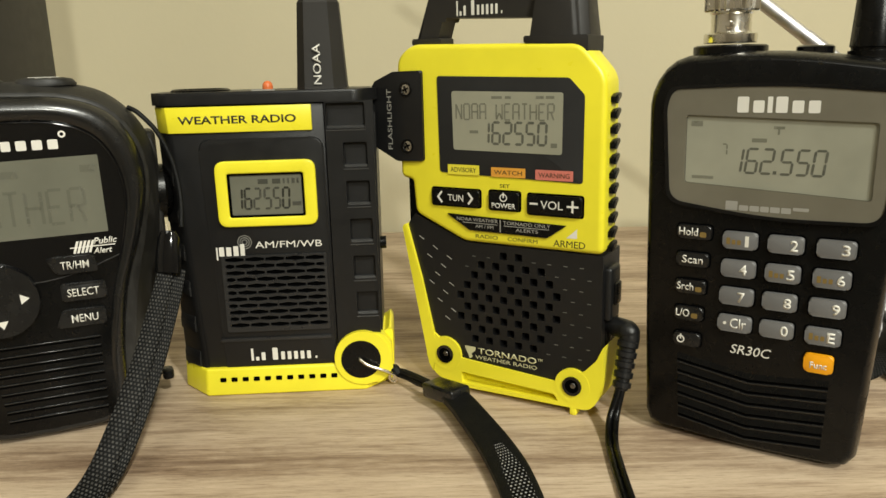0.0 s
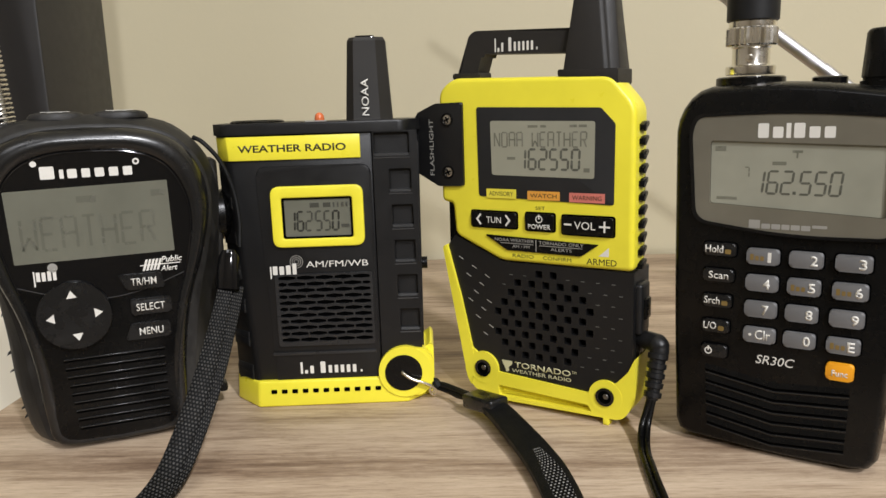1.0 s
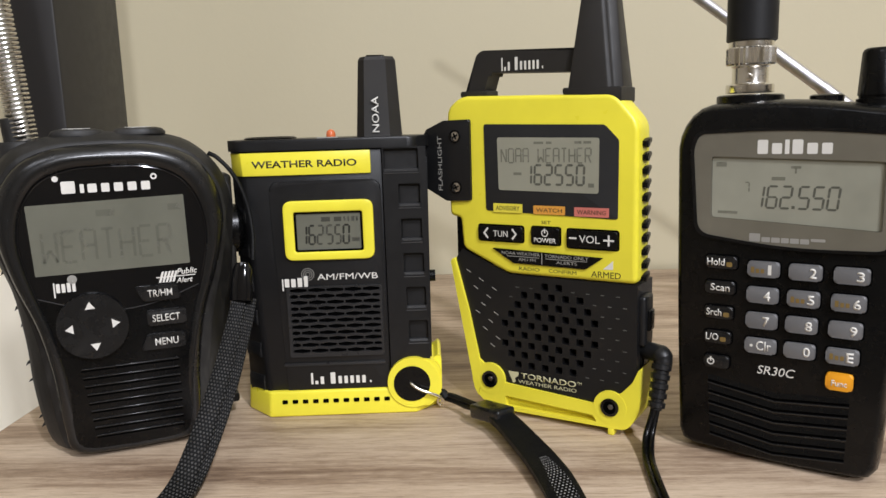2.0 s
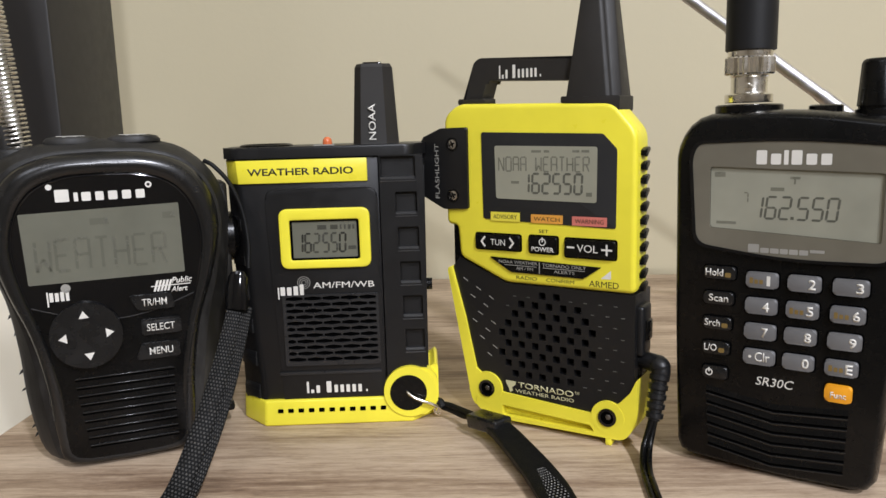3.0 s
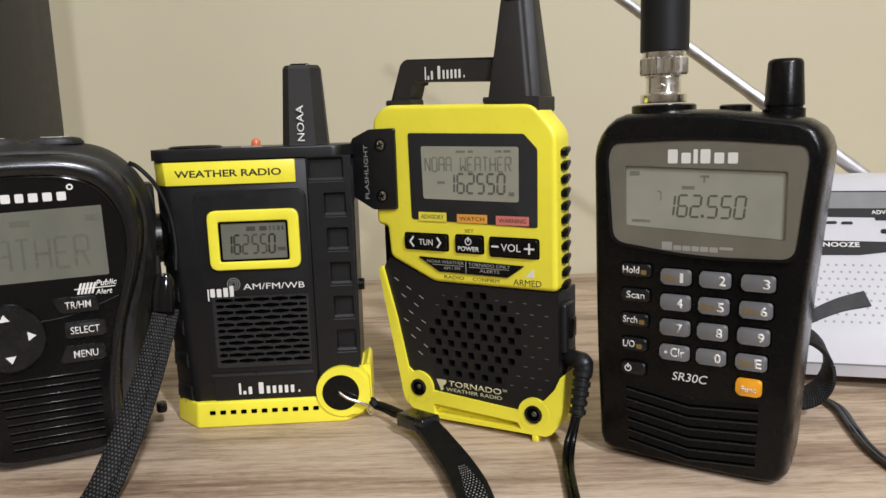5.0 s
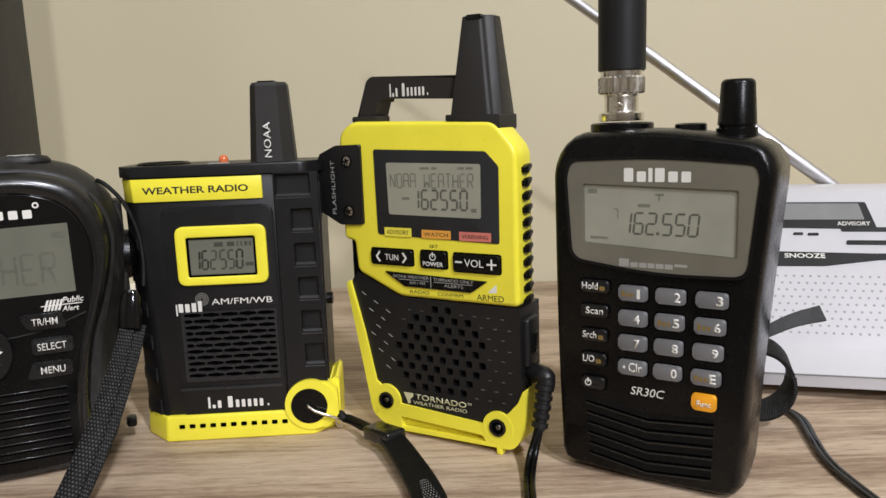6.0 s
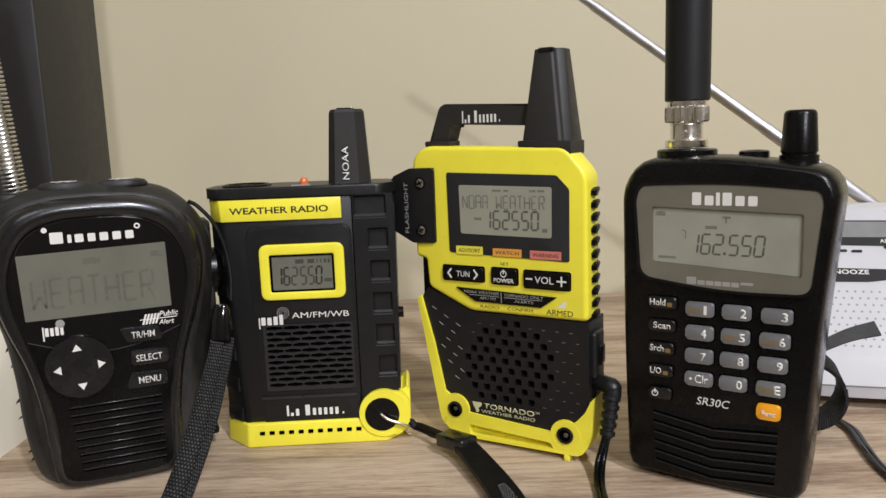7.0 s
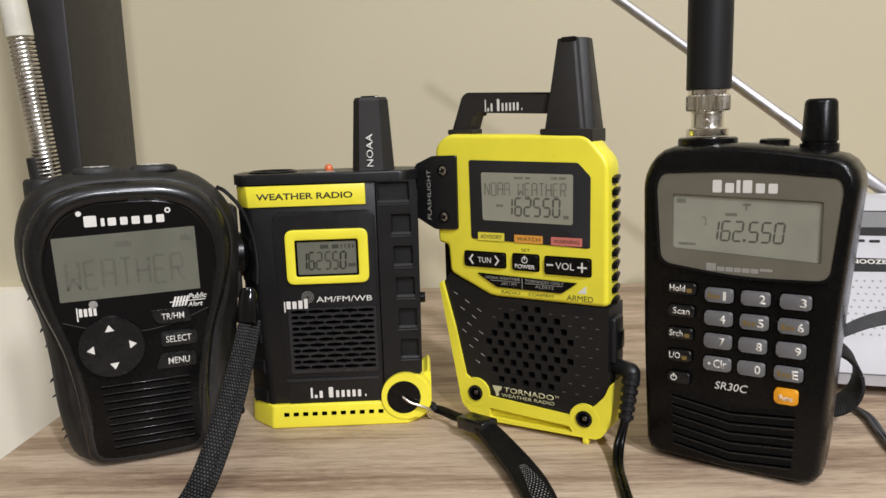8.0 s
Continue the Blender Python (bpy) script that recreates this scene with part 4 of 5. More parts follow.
# grip ridges on the flank, side keys and socket
for i in range(11):
    v = 99.2 - 4.35 * i
    bm = bmesh.new()
    pts = [(-2.6, -0.9), (0.4, -1.5), (3.4, 0.5), (3.0, 1.6), (-0.2, 1.4), (-2.6, 0.6)]
    a = [bm.verts.new(co(28.6, 6.6 + d, v + h)) for d, h in pts]
    b = [bm.verts.new(co(30.9, 6.6 + d, v + h)) for d, h in pts]
    bm.faces.new(a)
    fb = bm.faces.new(b[::-1])
    for j in range(6):
        bm.faces.new((a[j], b[j], b[(j + 1) % 6], a[(j + 1) % 6]))
    bmesh.ops.bevel(bm, geom=list(fb.edges), offset=0.4 * MM, segments=2, affect="EDGES", profile=0.5)
    part("grip_ridge", bm, BLACK, tor)
bm = bmesh.new()
box(bm, (28.4, 3, 33), (31.6, 12, 50), 1.2, 3)
part("side_cover", bm, CHARCOAL, tor)
bm = bmesh.new()
box(bm, (31.2, 5, 38), (32.6, 10, 45), 0.6)
part("side_key", bm, BLACK, tor)
bm = bmesh.new()
box(bm, (27.4, 5, 24.5), (30.2, 16, 33.2), 0.9, 2)
part("socket", bm, BLACK, tor)

# ---- scanner with a keypad ----
sc = thing("scanner", "black handheld scanner with grey keypad standing on the shelf", "scanner", 87, 190, -1.8, -32)
face = rounded([(-34.6, 3.4), (-5, 1.8), (21.6, 2.6), (24.2, 50), (28.8, 101.0), (24.5, 107.6), (-4, 111.6), (-31.0, 110.4), (-37.2, 102.0), (-36.4, 45)], [4, 12, 4.5, 25, 6, 8, 14, 8, 6, 25], 7)
face = resample(face, 96)
bm = bmesh.new()
loft(bm, face, [(0.0, 0.925, 0.955), (0.35, 0.945, 0.967), (1.3, 0.966, 0.980), (2.8, 0.984, 0.990), (4.8, 0.996, 0.997), (7.5, 1.0, 1.0), (14, 1.0, 1.0), (27, 0.985, 0.985), (31, 0.955, 0.965), (33, 0.90, 0.93)], (-3, 57))
sbody = part("body", bm, BLACK, sc, "matt black plastic case")
bm = bmesh.new()
wo = rounded([(-30.2, 71.6), (-4, 68.2), (22.4, 69.0), (25.2, 98.0), (24.0, 101.4), (-3, 103.6), (-30.4, 102.6), (-32.0, 98.0)], [4, 12, 4, 3, 3, 14, 3, 3], 6)
wi = [(-3.4 + (u + 3.4) * 0.965, 86.4 + (v - 86.4) * 0.95) for u, v in wo]
ring(bm, wo, wi, -1.2, 0.8)
rim = part("window_rim", bm, GLOSS, sc, "glossy black window rim")
bm = bmesh.new()
plate(bm, wi, [rounded([(-25.6, 77.2), (19.0, 75.0), (19.0, 93.8), (-25.8, 95.2)], 1.0)], -0.95, 0.85, 0.2)
win = part("window", bm, SMOKE, sc, "smoked brown window", 30)
bm = bmesh.new()
slab(bm, rounded([(-25.5, 77.3), (18.9, 75.1), (18.9, 93.7), (-25.7, 95.1)], 1.0), -0.22, -0.12)
lcd = part("screen", bm, LCD_GREY, sc, "grey liquid crystal screen")
u = -14.2
for ch in "162.550":
    if ch == ".":
        seven(lcd, SEGMENT, ch, u - 0.2, 80.4, 0, 0, 0.7, -0.27)
        u += 0.9
    else:
        seven(lcd, SEGMENT, ch, u, 80.5, 2.6, 6.2, 0.62, -0.27, 0.10)
        u += 3.72
seven(lcd, SEGMENT_FAINT, "7", -16.4, 84.9, 1.2, 2.8, 0.35, -0.26)
bm = bmesh.new()
for u0, v0, u1, v1 in ((-24.6, 92.2, -21.6, 93.6), (-9.2, 88.4, -5.6, 89.4), (-23.8, 78.4, -18.2, 79.2), (-4.2, 91.8, -1.6, 92.5), (-3.2, 90.4, -2.7, 92.0)):
    slab(bm, rect(u0, v0, u1, v1, 0.1), -0.26, -0.23)
part("indicators", bm, SEGMENT_FAINT, lcd)
blocks("brand_mark", WHITE_INK, win, -13.7, 95.9, 6.6, 99.9, -1.01, [(1, 0, 1), (.95, 0, .76), (.42, 0, 1), (.98, 0, 1), (.95, 0, .76), (.95, 0, .76)], "white brand mark", 0.28)
blocks("model_mark", GREY_INK, win, -14.7, 70.6, 5.8, 73.0, -1.02, [(1.3, 0, 1), (1, 0, .6), (1, 0, .6), (0.9, 0, .6), (1, 0, .6), (1, 0, .6), (1.6, 0.35, .7)], "pale script mark", 0.12)
COL = [(-14.6, -5.9), (-3.4, 5.2), (8.1, 17.0)]
ROWV = [(60.2, 64.8), (52.4, 57.1), (44.7, 49.4), (37.1, 41.6)]
NAMES = [["1", "2", "3"], ["4", "5", "6"], ["7", "8", "9"], ["Clr", "0", "E"]]
for i, (v0, v1) in enumerate(ROWV):
    for j, (u0, u1) in enumerate(COL):
        sh = 0.30 * i * (j / 2.0)
        k = key(sc, "key", u0 - sh, v0, u1 - 1.6 * sh, v1, 0.0, KEY_GREY, "grey rubber key", 1.3, 1.1, 0.45)
        word = NAMES[i][j]
        if word == "Clr":
            lettering("lettering", "Clr", WHITE_INK, k, u0 + 3.2, v0 + 1.0, u0 + 7.4, v0 + 3.9, -1.36, bold=0.012)
            bm = bmesh.new()
            slab(bm, circle(u0 + 1.9, v0 + 2.3, 0.45, 12), -1.36, -1.3)
            part("dot", bm, WHITE_INK, k)
        else:
            w = 0.95 if word == "1" else 1.9
            ue = u1 - 1.6 * sh - (2.1 if j == 0 else 1.3)
            lettering("lettering", word, WHITE_INK, k, ue - w, v0 + 0.8, ue, v0 + 3.7, -1.36, bold=0.0 if word == "1" else 0.026)
            if word in "156E":
                bm = bmesh.new()
                for n in range(3):
                    x = u0 - sh + 1.0 + 1.35 * n
                    slab(bm, rect(x, v0 + 1.2, x + 0.95, v0 + (3.0 if n == 0 else 2.5), 0.25), -1.34, -1.3)
                part("amber_caption", bm, AMBER_INK, k)
for i, word in enumerate(("Hold", "Scan", "Srch", "L/O", "")):
    v0 = 61.8 - 7.75 * i
    u0, u1 = -26.7 + 0.08 * i, -17.6 - 0.34 * i
    k = key(sc, "function_key", u0, v0, u1, v0 + 3.8, 0.0, PAD, "black rubber key", 1.2, 1.0, 0.4)
    if word:
        x1 = u0 + {"Hold": 5.6, "Scan": 6.6, "Srch": 5.0, "L/O": 4.2}[word]
        lettering("lettering", word, WHITE_INK, k, u0 + (1.6 if word == "Scan" else 0.5), v0 + 0.9, x1 + (0.6 if word == "Scan" else 0), v0 + 3.1, -1.26, bold=0.012)
        if word != "Scan":
            bm = bmesh.new()
            slab(bm, rect(x1 + 0.5, v0 + 0.7, x1 + 2.2, v0 + 2.1, 0.4), -1.26, -1.2)
            part("amber_sign", bm, AMBER_INK, k)
    else:
        bm = bmesh.new()
        ring(bm, circle(u0 + 2.1, v0 + 1.9, 1.1, 20), circle(u0 + 2.1, v0 + 1.9, 0.75, 20), -1.26, -1.2)
        slab(bm, rect(u0 + 1.9, v0 + 2.0, u0 + 2.3, v0 + 3.4), -1.27, -1.2)
        part("power_sign", bm, WHITE_INK, k)
k = key(sc, "function_key", 7.5, 29.4, 14.5, 34.4, 0.0, KEY_ORANGE, "bright orange rubber key", 1.3, 1.2, 0.3)
lettering("lettering", "Func", WHITE_INK, k, 9.0, 30.6, 13.0, 32.4, -1.36, bold=0.02)
lettering("lettering", "SR30C", WHITE_INK, sc, -11.0, 30.6, -0.6, 33.2, -0.06, slant=0.2)
for i in range(6):
    v = 26.4 - 3.36 * i
    bm = bmesh.new()
    x0, x1 = -25.2 + 0.20 * i, 13.8 - 0.1 * i
    slab(bm, [(x0, v), (-5.8, v - 2.8), (x1, v - 0.9), (x1, v - 1.7), (-5.8, v - 3.6), (x0, v - 0.8)], -0.03, 0.2)
    g = part("speaker_slot", bm, HOLE, sc)
    bm = bmesh.new()
    top = [(x0, v + 1.9), (-5.8, v - 0.9), (x1, v + 1.0)]
    bot = [(x0, v), (-5.8, v - 2.8), (x1, v - 0.9)]
    f0 = [bm.verts.new(co(u, 0.05, w)) for u, w in top]
    f1 = [bm.verts.new(co(u, -0.55, w + 0.22)) for u, w in bot]
    f2 = [bm.verts.new(co(u, 0.1, w)) for u, w in bot]
    for k in range(2):
        bm.faces.new((f0[k], f0[k + 1], f1[k + 1], f1[k]))
        bm.faces.new((f1[k], f1[k + 1], f2[k + 1], f2[k]))
    part("slot_lip", bm, BLACK, g)
    bm = bmesh.new()
    tube(bm, [Vector((u, -0.12, w - 0.95)) for u, w in bot], 0.30, 8)
    part("slot_edge", bm, RIM, g)
# top: aerial socket, aerial, knob, screw plug
bm = bmesh.new()
lathe(bm, [(9.6, -3), (9.6, 0.6), (9.0, 1.0), (6.2, 1.1)], 36, (-19.0, 14.5, 111.9))
part("aerial_collar", bm, BLACK, sc)
bm = bmesh.new()
lathe(bm, [(6.8, 0), (6.9, 0.3), (6.9, 2.3), (6.6, 2.6), (5.4, 2.8), (5.2, 3.4), (5.2, 7.4), (5.6, 7.8), (5.6, 8.4)], 40, (-19.2, 14.5, 113.4))
bnc = part("aerial_plug", bm, CHROME, sc, "nickel bayonet plug")
bm = bmesh.new()
lathe(bm, [(6.7, 8.2), (7.1, 8.6), (7.1, 13.0), (6.8, 13.4)], 56, (-19.2, 14.5, 113.4), 0.42)
lathe(bm, [(6.3, 13.2), (6.4, 13.6), (6.4, 15.2)], 40, (-19.2, 14.5, 113.4))
part("knurled_sleeve", bm, CHROME, bnc, "", 18)
bm = bmesh.new()
lathe(bm, [(1.1, 0), (1.1, 0.8), (0.7, 1.0)], 14)
bmesh.ops.rotate(bm, verts=bm.verts, matrix=Matrix.Rotation(radians(90), 3, "X"))
bmesh.ops.translate(bm, verts=bm.verts, vec=co(-18.4, 9.7, 118.0))
part("bayonet_pin", bm, CHROME, bnc)
bm = bmesh.new()
lathe(bm, [(6.6, 15.0), (7.2, 15.4), (7.2, 60), (6.8, 95), (6.2, 96)], 32, (-19.1, 14.5, 113.4))
part("aerial", bm, AERIAL, sc, "thick black rubber aerial")
bm = bmesh.new()
lathe(bm, [(5.7, -2), (5.7, 0.8), (5.0, 1.0), (5.0, 1.6), (5.4, 1.8), (4.7, 13.4), (4.3, 14.2), (3.6, 14.6), (3.2, 14.3)], 40, (15.0, 14.5, 109.6), 0.20)
part("volume_knob", bm, BLACK, sc, "tapered black knob")
bm = bmesh.new()
lathe(bm, [(4.6, -2), (4.6, 0.6), (4.0, 1.0), (2.6, 1.0), (2.4, 0.6)], 28, (2.0, 14.5, 111.2))
part("jack_cover", bm, GLOSS, sc)

# ---- rounded handheld radio with a spring antenna ----
mid = thing("round_weather_radio", "black rubber-edged handheld weather radio with arrow pad", "radio", -127, 207.7, -1.8, 23.5)
half = [(0, 104.0), (14, 103.2), (25.0, 99.0), (31.6, 90), (33.6, 78), (30.6, 63), (25.4, 47), (22.4, 30), (21.0, 13), (18.0, 4.4), (0, 3.0)]
MC = 7.2
right = smooth_path([(u, v, 0) for u, v in half], 6)
shape = [(MC + p.x, p.y) for p in right] + [(MC - p.x, p.y) for p in right[-2:0:-1]]
shape = resample(shape, 110)
shell_r = [(7.2, 108), (20, 107.4), (29.5, 105.4), (35.5, 101.8), (40.5, 96.5), (43.8, 90), (45.2, 82), (45.0, 72), (44, 61), (42.6, 48), (41.4, 36), (39.6, 20), (35.6, 6), (29, 2.0), (7.2, 1.8)]
shell_l = [(-13, 2.0), (-19, 5.2), (-21.8, 15), (-23.2, 27), (-23.6, 40), (-25.4, 57), (-29.0, 69.6), (-30.2, 81), (-29.2, 90), (-25.6, 99), (-19, 104.6), (-8, 107.4)]
shell = resample([(p.x, p.y) for p in smooth_path([(u, v, 0) for u, v in shell_r + shell_l], 5)], 110)
bm = bmesh.new()
rings = []
for d, w, k in ((3.2, 0.0, 1.0), (4.2, 0.30, 1.0), (5.0, 0.24, 1.0), (6.0, 0.36, 1.0), (8.6, 0.72, 1.0), (11.5, 0.93, 1.0), (15, 1.0, 1.0), (25, 1.0, 1.0), (30, 0.9, 0.985), (34, 0.7, 0.95), (36, 0.6, 0.90)):
    rings.append([bm.verts.new(co(MC + ((1 - w) * p[0] + w * q[0] - MC) * k, d, max(1.8, 52 + ((1 - w) * p[1] + w * q[1] - 52) * k))) for p, q in zip(shape, shell)])
for a, b in zip(rings, rings[1:]):
    for i in range(110):
        bm.faces.new((a[i], b[i], b[(i + 1) % 110], a[(i + 1) % 110]))
bm.faces.new(rings[0])
bm.faces.new(rings[-1][::-1])
mb = part("body", bm, RUBBER, mid, "scuffed black rubber body", 60)
bm = bmesh.new()
loft(bm, shape, [(0.6, 0.815, 0.905), (-0.3, 0.825, 0.911), (-1.2, 0.86, 0.928), (-1.5, 0.90, 0.948), (-1.0, 0.945, 0.972), (0.6, 0.985, 0.992), (2.6, 1.008, 1.002), (4.0, 1.01, 1.0), (4.4, 1.0, 0.997)], (MC, 30), (False, True))
for v in bm.verts:
    # the rim sinks into the case towards the foot
    v.co.z = max(v.co.z, 2.0 * MM)
    if v.co.y < 0:
        v.co.y *= min(1.0, max(0.08, (v.co.z / MM - 12) / 34))
part("face_rim", bm, RIM, mid, "polished black rim", 60)
bm = bmesh.new()
edge = [Vector((MC + (u - MC) * 0.818, -0.42, 30 + (v - 30) * 0.906)) for u, v in shape if v > 56]
cut = max(range(len(edge)), key=lambda i: (edge[i] - edge[i - 1]).length)
tube(bm, edge[cut:] + edge[:cut], 0.28, 8)
part("panel_bead", bm, GLOSS, mid, "thin glossy bead round the panel")
bm = bmesh.new()
loft(bm, shape, [(0.55, 0.90, 0.945), (0.1, 0.90, 0.945), (-0.15, 0.86, 0.925)], (MC, 30), (False, True))
part("face_panel", bm, BLACK, mid, "smooth black face")
bm = bmesh.new()
inner = [(MC + (u - MC) * 0.812, 30 + (v - 30) * 0.903) for u, v in shape]
n_half = len(inner) // 2
right_side = [p for p in inner[:n_half] if p[1] > 57]
left_side = [p for p in inner[n_half:] if p[1] > 57]
uR, uL = right_side[-1][0], left_side[0][0]
arc = [(uR + (uL - uR) * i / 16, 57 - 6.0 * math.sin(math.pi * i / 16)) for i in range(1, 16)]
slab(bm, left_side + right_side + arc, -0.35, 0.2)
gp = part("gloss_panel", bm, GLOSS, mid, "glossy black display panel")
# lighter tube stands in for light caught on the panel's lower edge
bm = bmesh.new()
tube(bm, [Vector((u, -0.30, v - 0.1)) for u, v in [(uR, 57)] + arc + [(uL, 57)]], 0.20, 6)
part("panel_edge_glint", bm, GREYBLACK, mid)
bm = bmesh.new()
slab(bm, rounded([(-16.7, 64.0), (29.0, 64.2), (28.7, 87.0), (-17.4, 86.1)], 0.4), -0.42, -0.2)
lcd = part("screen", bm, LCD_OLIVE, mid, "dim green-grey liquid crystal screen")
bm = bmesh.new()
stroke_word(bm, "WEATHER", -13.8, 67.8, 25.4, 77.6, 0.85, -0.46)
slab(bm, rect(2.2, 81.6, 7.6, 83.6), -0.46, -0.43)
slab(bm, rect(23.6, 82.2, 27.6, 84.2), -0.46, -0.43)
part("faint_text", bm, SEGMENT_DIM, lcd)
blocks("brand_mark", WHITE_INK, gp, -7.8, 89.2, 19.6, 93.0, -0.42, [(1.5, 0, 1), (.45, 0, .72), (1, 0, .72), (.9, 0, .72), (1, 0, .72), (1, 0, .72), (1, 0, .72)], "silver brand mark", 0.34)
bm = bmesh.new()
slab(bm, circle(-8.2, 93.9, 0.9, 20), -0.42, -0.3)
part("light_sensor", bm, WHITE_INK, gp)
bm = bmesh.new()
ring(bm, circle(20.2, 93.3, 1.0, 20), circle(20.2, 93.3, 0.5, 20), -0.42, -0.3)
part("trade_sign", bm, WHITE_INK, gp)
blocks("agency_mark", WHITE_INK, gp, -12.2, 56.8, -5.6, 61.8, -0.42, [(0.4, 0, .95), (1, .3, .88), (1, .3, .85), (1, .3, .9), (0.9, .3, 1.0)], "white logo mark", 0.3)
bm = bmesh.new()
slab(bm, circle(-6.6, 62.2, 1.4, 24), -0.42, -0.36)
part("logo_disc", bm, GREY_INK, gp)
bm = bmesh.new()
for i in range(5):
    slab(bm, [(18.8 + i * 1.05, 58.4), (19.5 + i * 1.05, 58.4), (20.7 + i * 1.05, 62.0), (20.0 + i * 1.05, 62.0)], -0.42, -0.36)
slab(bm, rect(18.2, 60.0, 30.4, 60.3), -0.43, -0.36)
part("alert_mark", bm, WHITE_INK, gp, "white alert logo")
lettering("lettering", "Public", WHITE_INK, gp, 24.6, 60.6, 31.0, 62.6, -0.42, slant=0.25, bold=0.02)
lettering("lettering", "Alert", WHITE_INK, gp, 24.2, 57.8, 29.4, 59.6, -0.42, slant=0.25, bold=0.02)
bm = bmesh.new()
slab(bm, circle(-2.0, 46.8, 11.2, 48), -0.12, 0.4)
pad = part("arrow_pad", bm, HOLE, mid, "round black arrow pad")
bm = bmesh.new()
slab(bm, circle(-2.0, 46.8, 10.6, 48), -2.2, 0.2, 1.3, 4)
part("pad_cap", bm, PAD, pad)
bm = bmesh.new()
for a in range(4):
    r = Matrix.Rotation(radians(90 * a + 3), 2)
    q = [r @ Vector(p) for p in ((-1.5, 5.7), (1.5, 5.7), (0, 8.1))]
    slab(bm, [(-2.0 + p.x, 46.8 + p.y) for p in q], -2.25, -2.1)
part("arrows", bm, WHITE_INK, pad)
for word, u0, u1, v0, v1, w0, w1 in (("TR/HM", 11.2, 25.2, 52.8, 57.8, 15.0, 22.6), ("SELECT", 14.2, 26.4, 44.4, 49.6, 15.8, 24.4), ("MENU", 11.7, 25.4, 36.4, 41.6, 16.0, 23.2)):
    bm = bmesh.new()
    q = [(u0 + (2.4 if word == "TR/HM" else 0), v0), (u1, v0), (u1 - (1.0 if word == "TR/HM" else 0), v1), (u0 + (2.0 if word == "MENU" else 0), v1)]
    slab(bm, rounded(q, 0.8), -1.3, 0.4, 0.6, 3)
    k = part("side_button", bm, PAD, mid, "black rubber button")
    lettering("lettering", word, WHITE_INK, k, w0, v0 + 1.3, w1, v0 + 3.7, -1.36, bold=0.004)
for i in range(9):
    v = 32.2 - 2.85 * i
    x0, x1 = -7.0 + 0.31 * i, 22.9 - 0.03 * i
    bm = bmesh.new()
    slab(bm, [(x0, v), (x1, v - 0.1), (x1, v - 0.8), (x0, v - 0.7)], -0.2, 0.2)
    g = part("speaker_slot", bm, HOLE, mid)
    bm = bmesh.new()
    slab(bm, [(x0, v + 0.45), (x1, v + 0.35), (x1, v - 0.12), (x0, v - 0.02)], -0.6, 0.2, 0.2, 3)
    part("slot_lip", bm, RIM, g)
for u in (-1.5, 17.0):
    bm = bmesh.new()
    lathe(bm, [(8.4, 0), (8.4, 0.8), (7.4, 1.9), (5, 2.4)], 32, (u, 13.5, 106.6))
    for v in bm.verts:
        v.co.y = 13.5 * MM + (v.co.y - 13.5 * MM) * 0.6
    tb = part("top_button", bm, RUBBER, mid)
    bm = bmesh.new()
    for u0, u1, d, h in ((-2.2, 2.0, 10.2, 108.7), (-4.2, -0.6, 11.8, 108.9), (0.1, 4.0, 11.8, 108.9), (-1.8, 2.4, 13.4, 108.9)):
        box(bm, (u + u0, d, h), (u + u1, d + 1.0, h + 0.22))
    part("caption", bm, WHITE_INK, tb)
# corner boss, collar, spring antenna and its tube
bm = bmesh.new()
lathe(bm, [(7.6, 0), (7.6, 18.4), (7.0, 19.4), (5, 19.4)], 32, (-18.4, 19, 86))
part("antenna_boss", bm, RUBBER, mid)
base_p, top_p = Vector((-17.5, 19, 105.5)), Vector((-22.1, 19.6, 162))
bm = bmesh.new()
n_turn, per = 34, 14
axis = (top_p - base_p)
ex = axis.normalized().cross(Vector((0, 1, 0))).normalized()
ey = axis.normalized().cross(ex)
coil = []
for i in range(n_turn * per + 1):
    s = i / (n_turn * per)
    a = 2 * math.pi * i / per
    coil.append(base_p + axis * (0.0 + 0.86 * s) + (ex * math.cos(a) + ey * math.sin(a)) * 3.9)
tube(bm, coil, 0.44, 6)
part("spring", bm, STEEL, mid, "bare coiled steel spring")
bm = bmesh.new()
tube(bm, [base_p - axis * 0.1, base_p + axis * 0.12, base_p + axis * 1.0], [2.0, 2.0, 2.0], 14)
part("inner_rod", bm, CREAM, mid)
bm = bmesh.new()
lean = Vector((-2.2, 0.6, 0))
tube(bm, [base_p + lean - axis * 0.08, base_p + lean + axis * 0.13, base_p + lean + axis * 0.135], [4.0, 3.9, 3.5], 24)
part("collar", bm, RUBBER, mid)
bm = bmesh.new()
tube(bm, [base_p + axis * 0.855, base_p + axis * 0.86, base_p + axis * 1.6, base_p + axis * 1.9], [3.9, 4.4, 4.4, 4.3], 24)
part("antenna_tube", bm, CREAM, mid, "cream plastic antenna sleeve")
# belt clip stud and hinge at the flank
bm = bmesh.new()
lathe(bm, [(8.8, 0), (8.8, 2.2), (7.2, 4.0), (4, 4.8)], 32)
bmesh.ops.rotate(bm, verts=bm.verts, matrix=Matrix.Rotation(radians(90), 3, "Y"))
bmesh.ops.translate(bm, verts=bm.verts, vec=co(44.6, 20, 72))
part("clip_stud", bm, BLACK, mid)
bm = bmesh.new()
box(bm, (41.5, 13, 56), (45.6, 27, 92), 1.4, 3)
part("clip_plate", bm, RUBBER, mid)
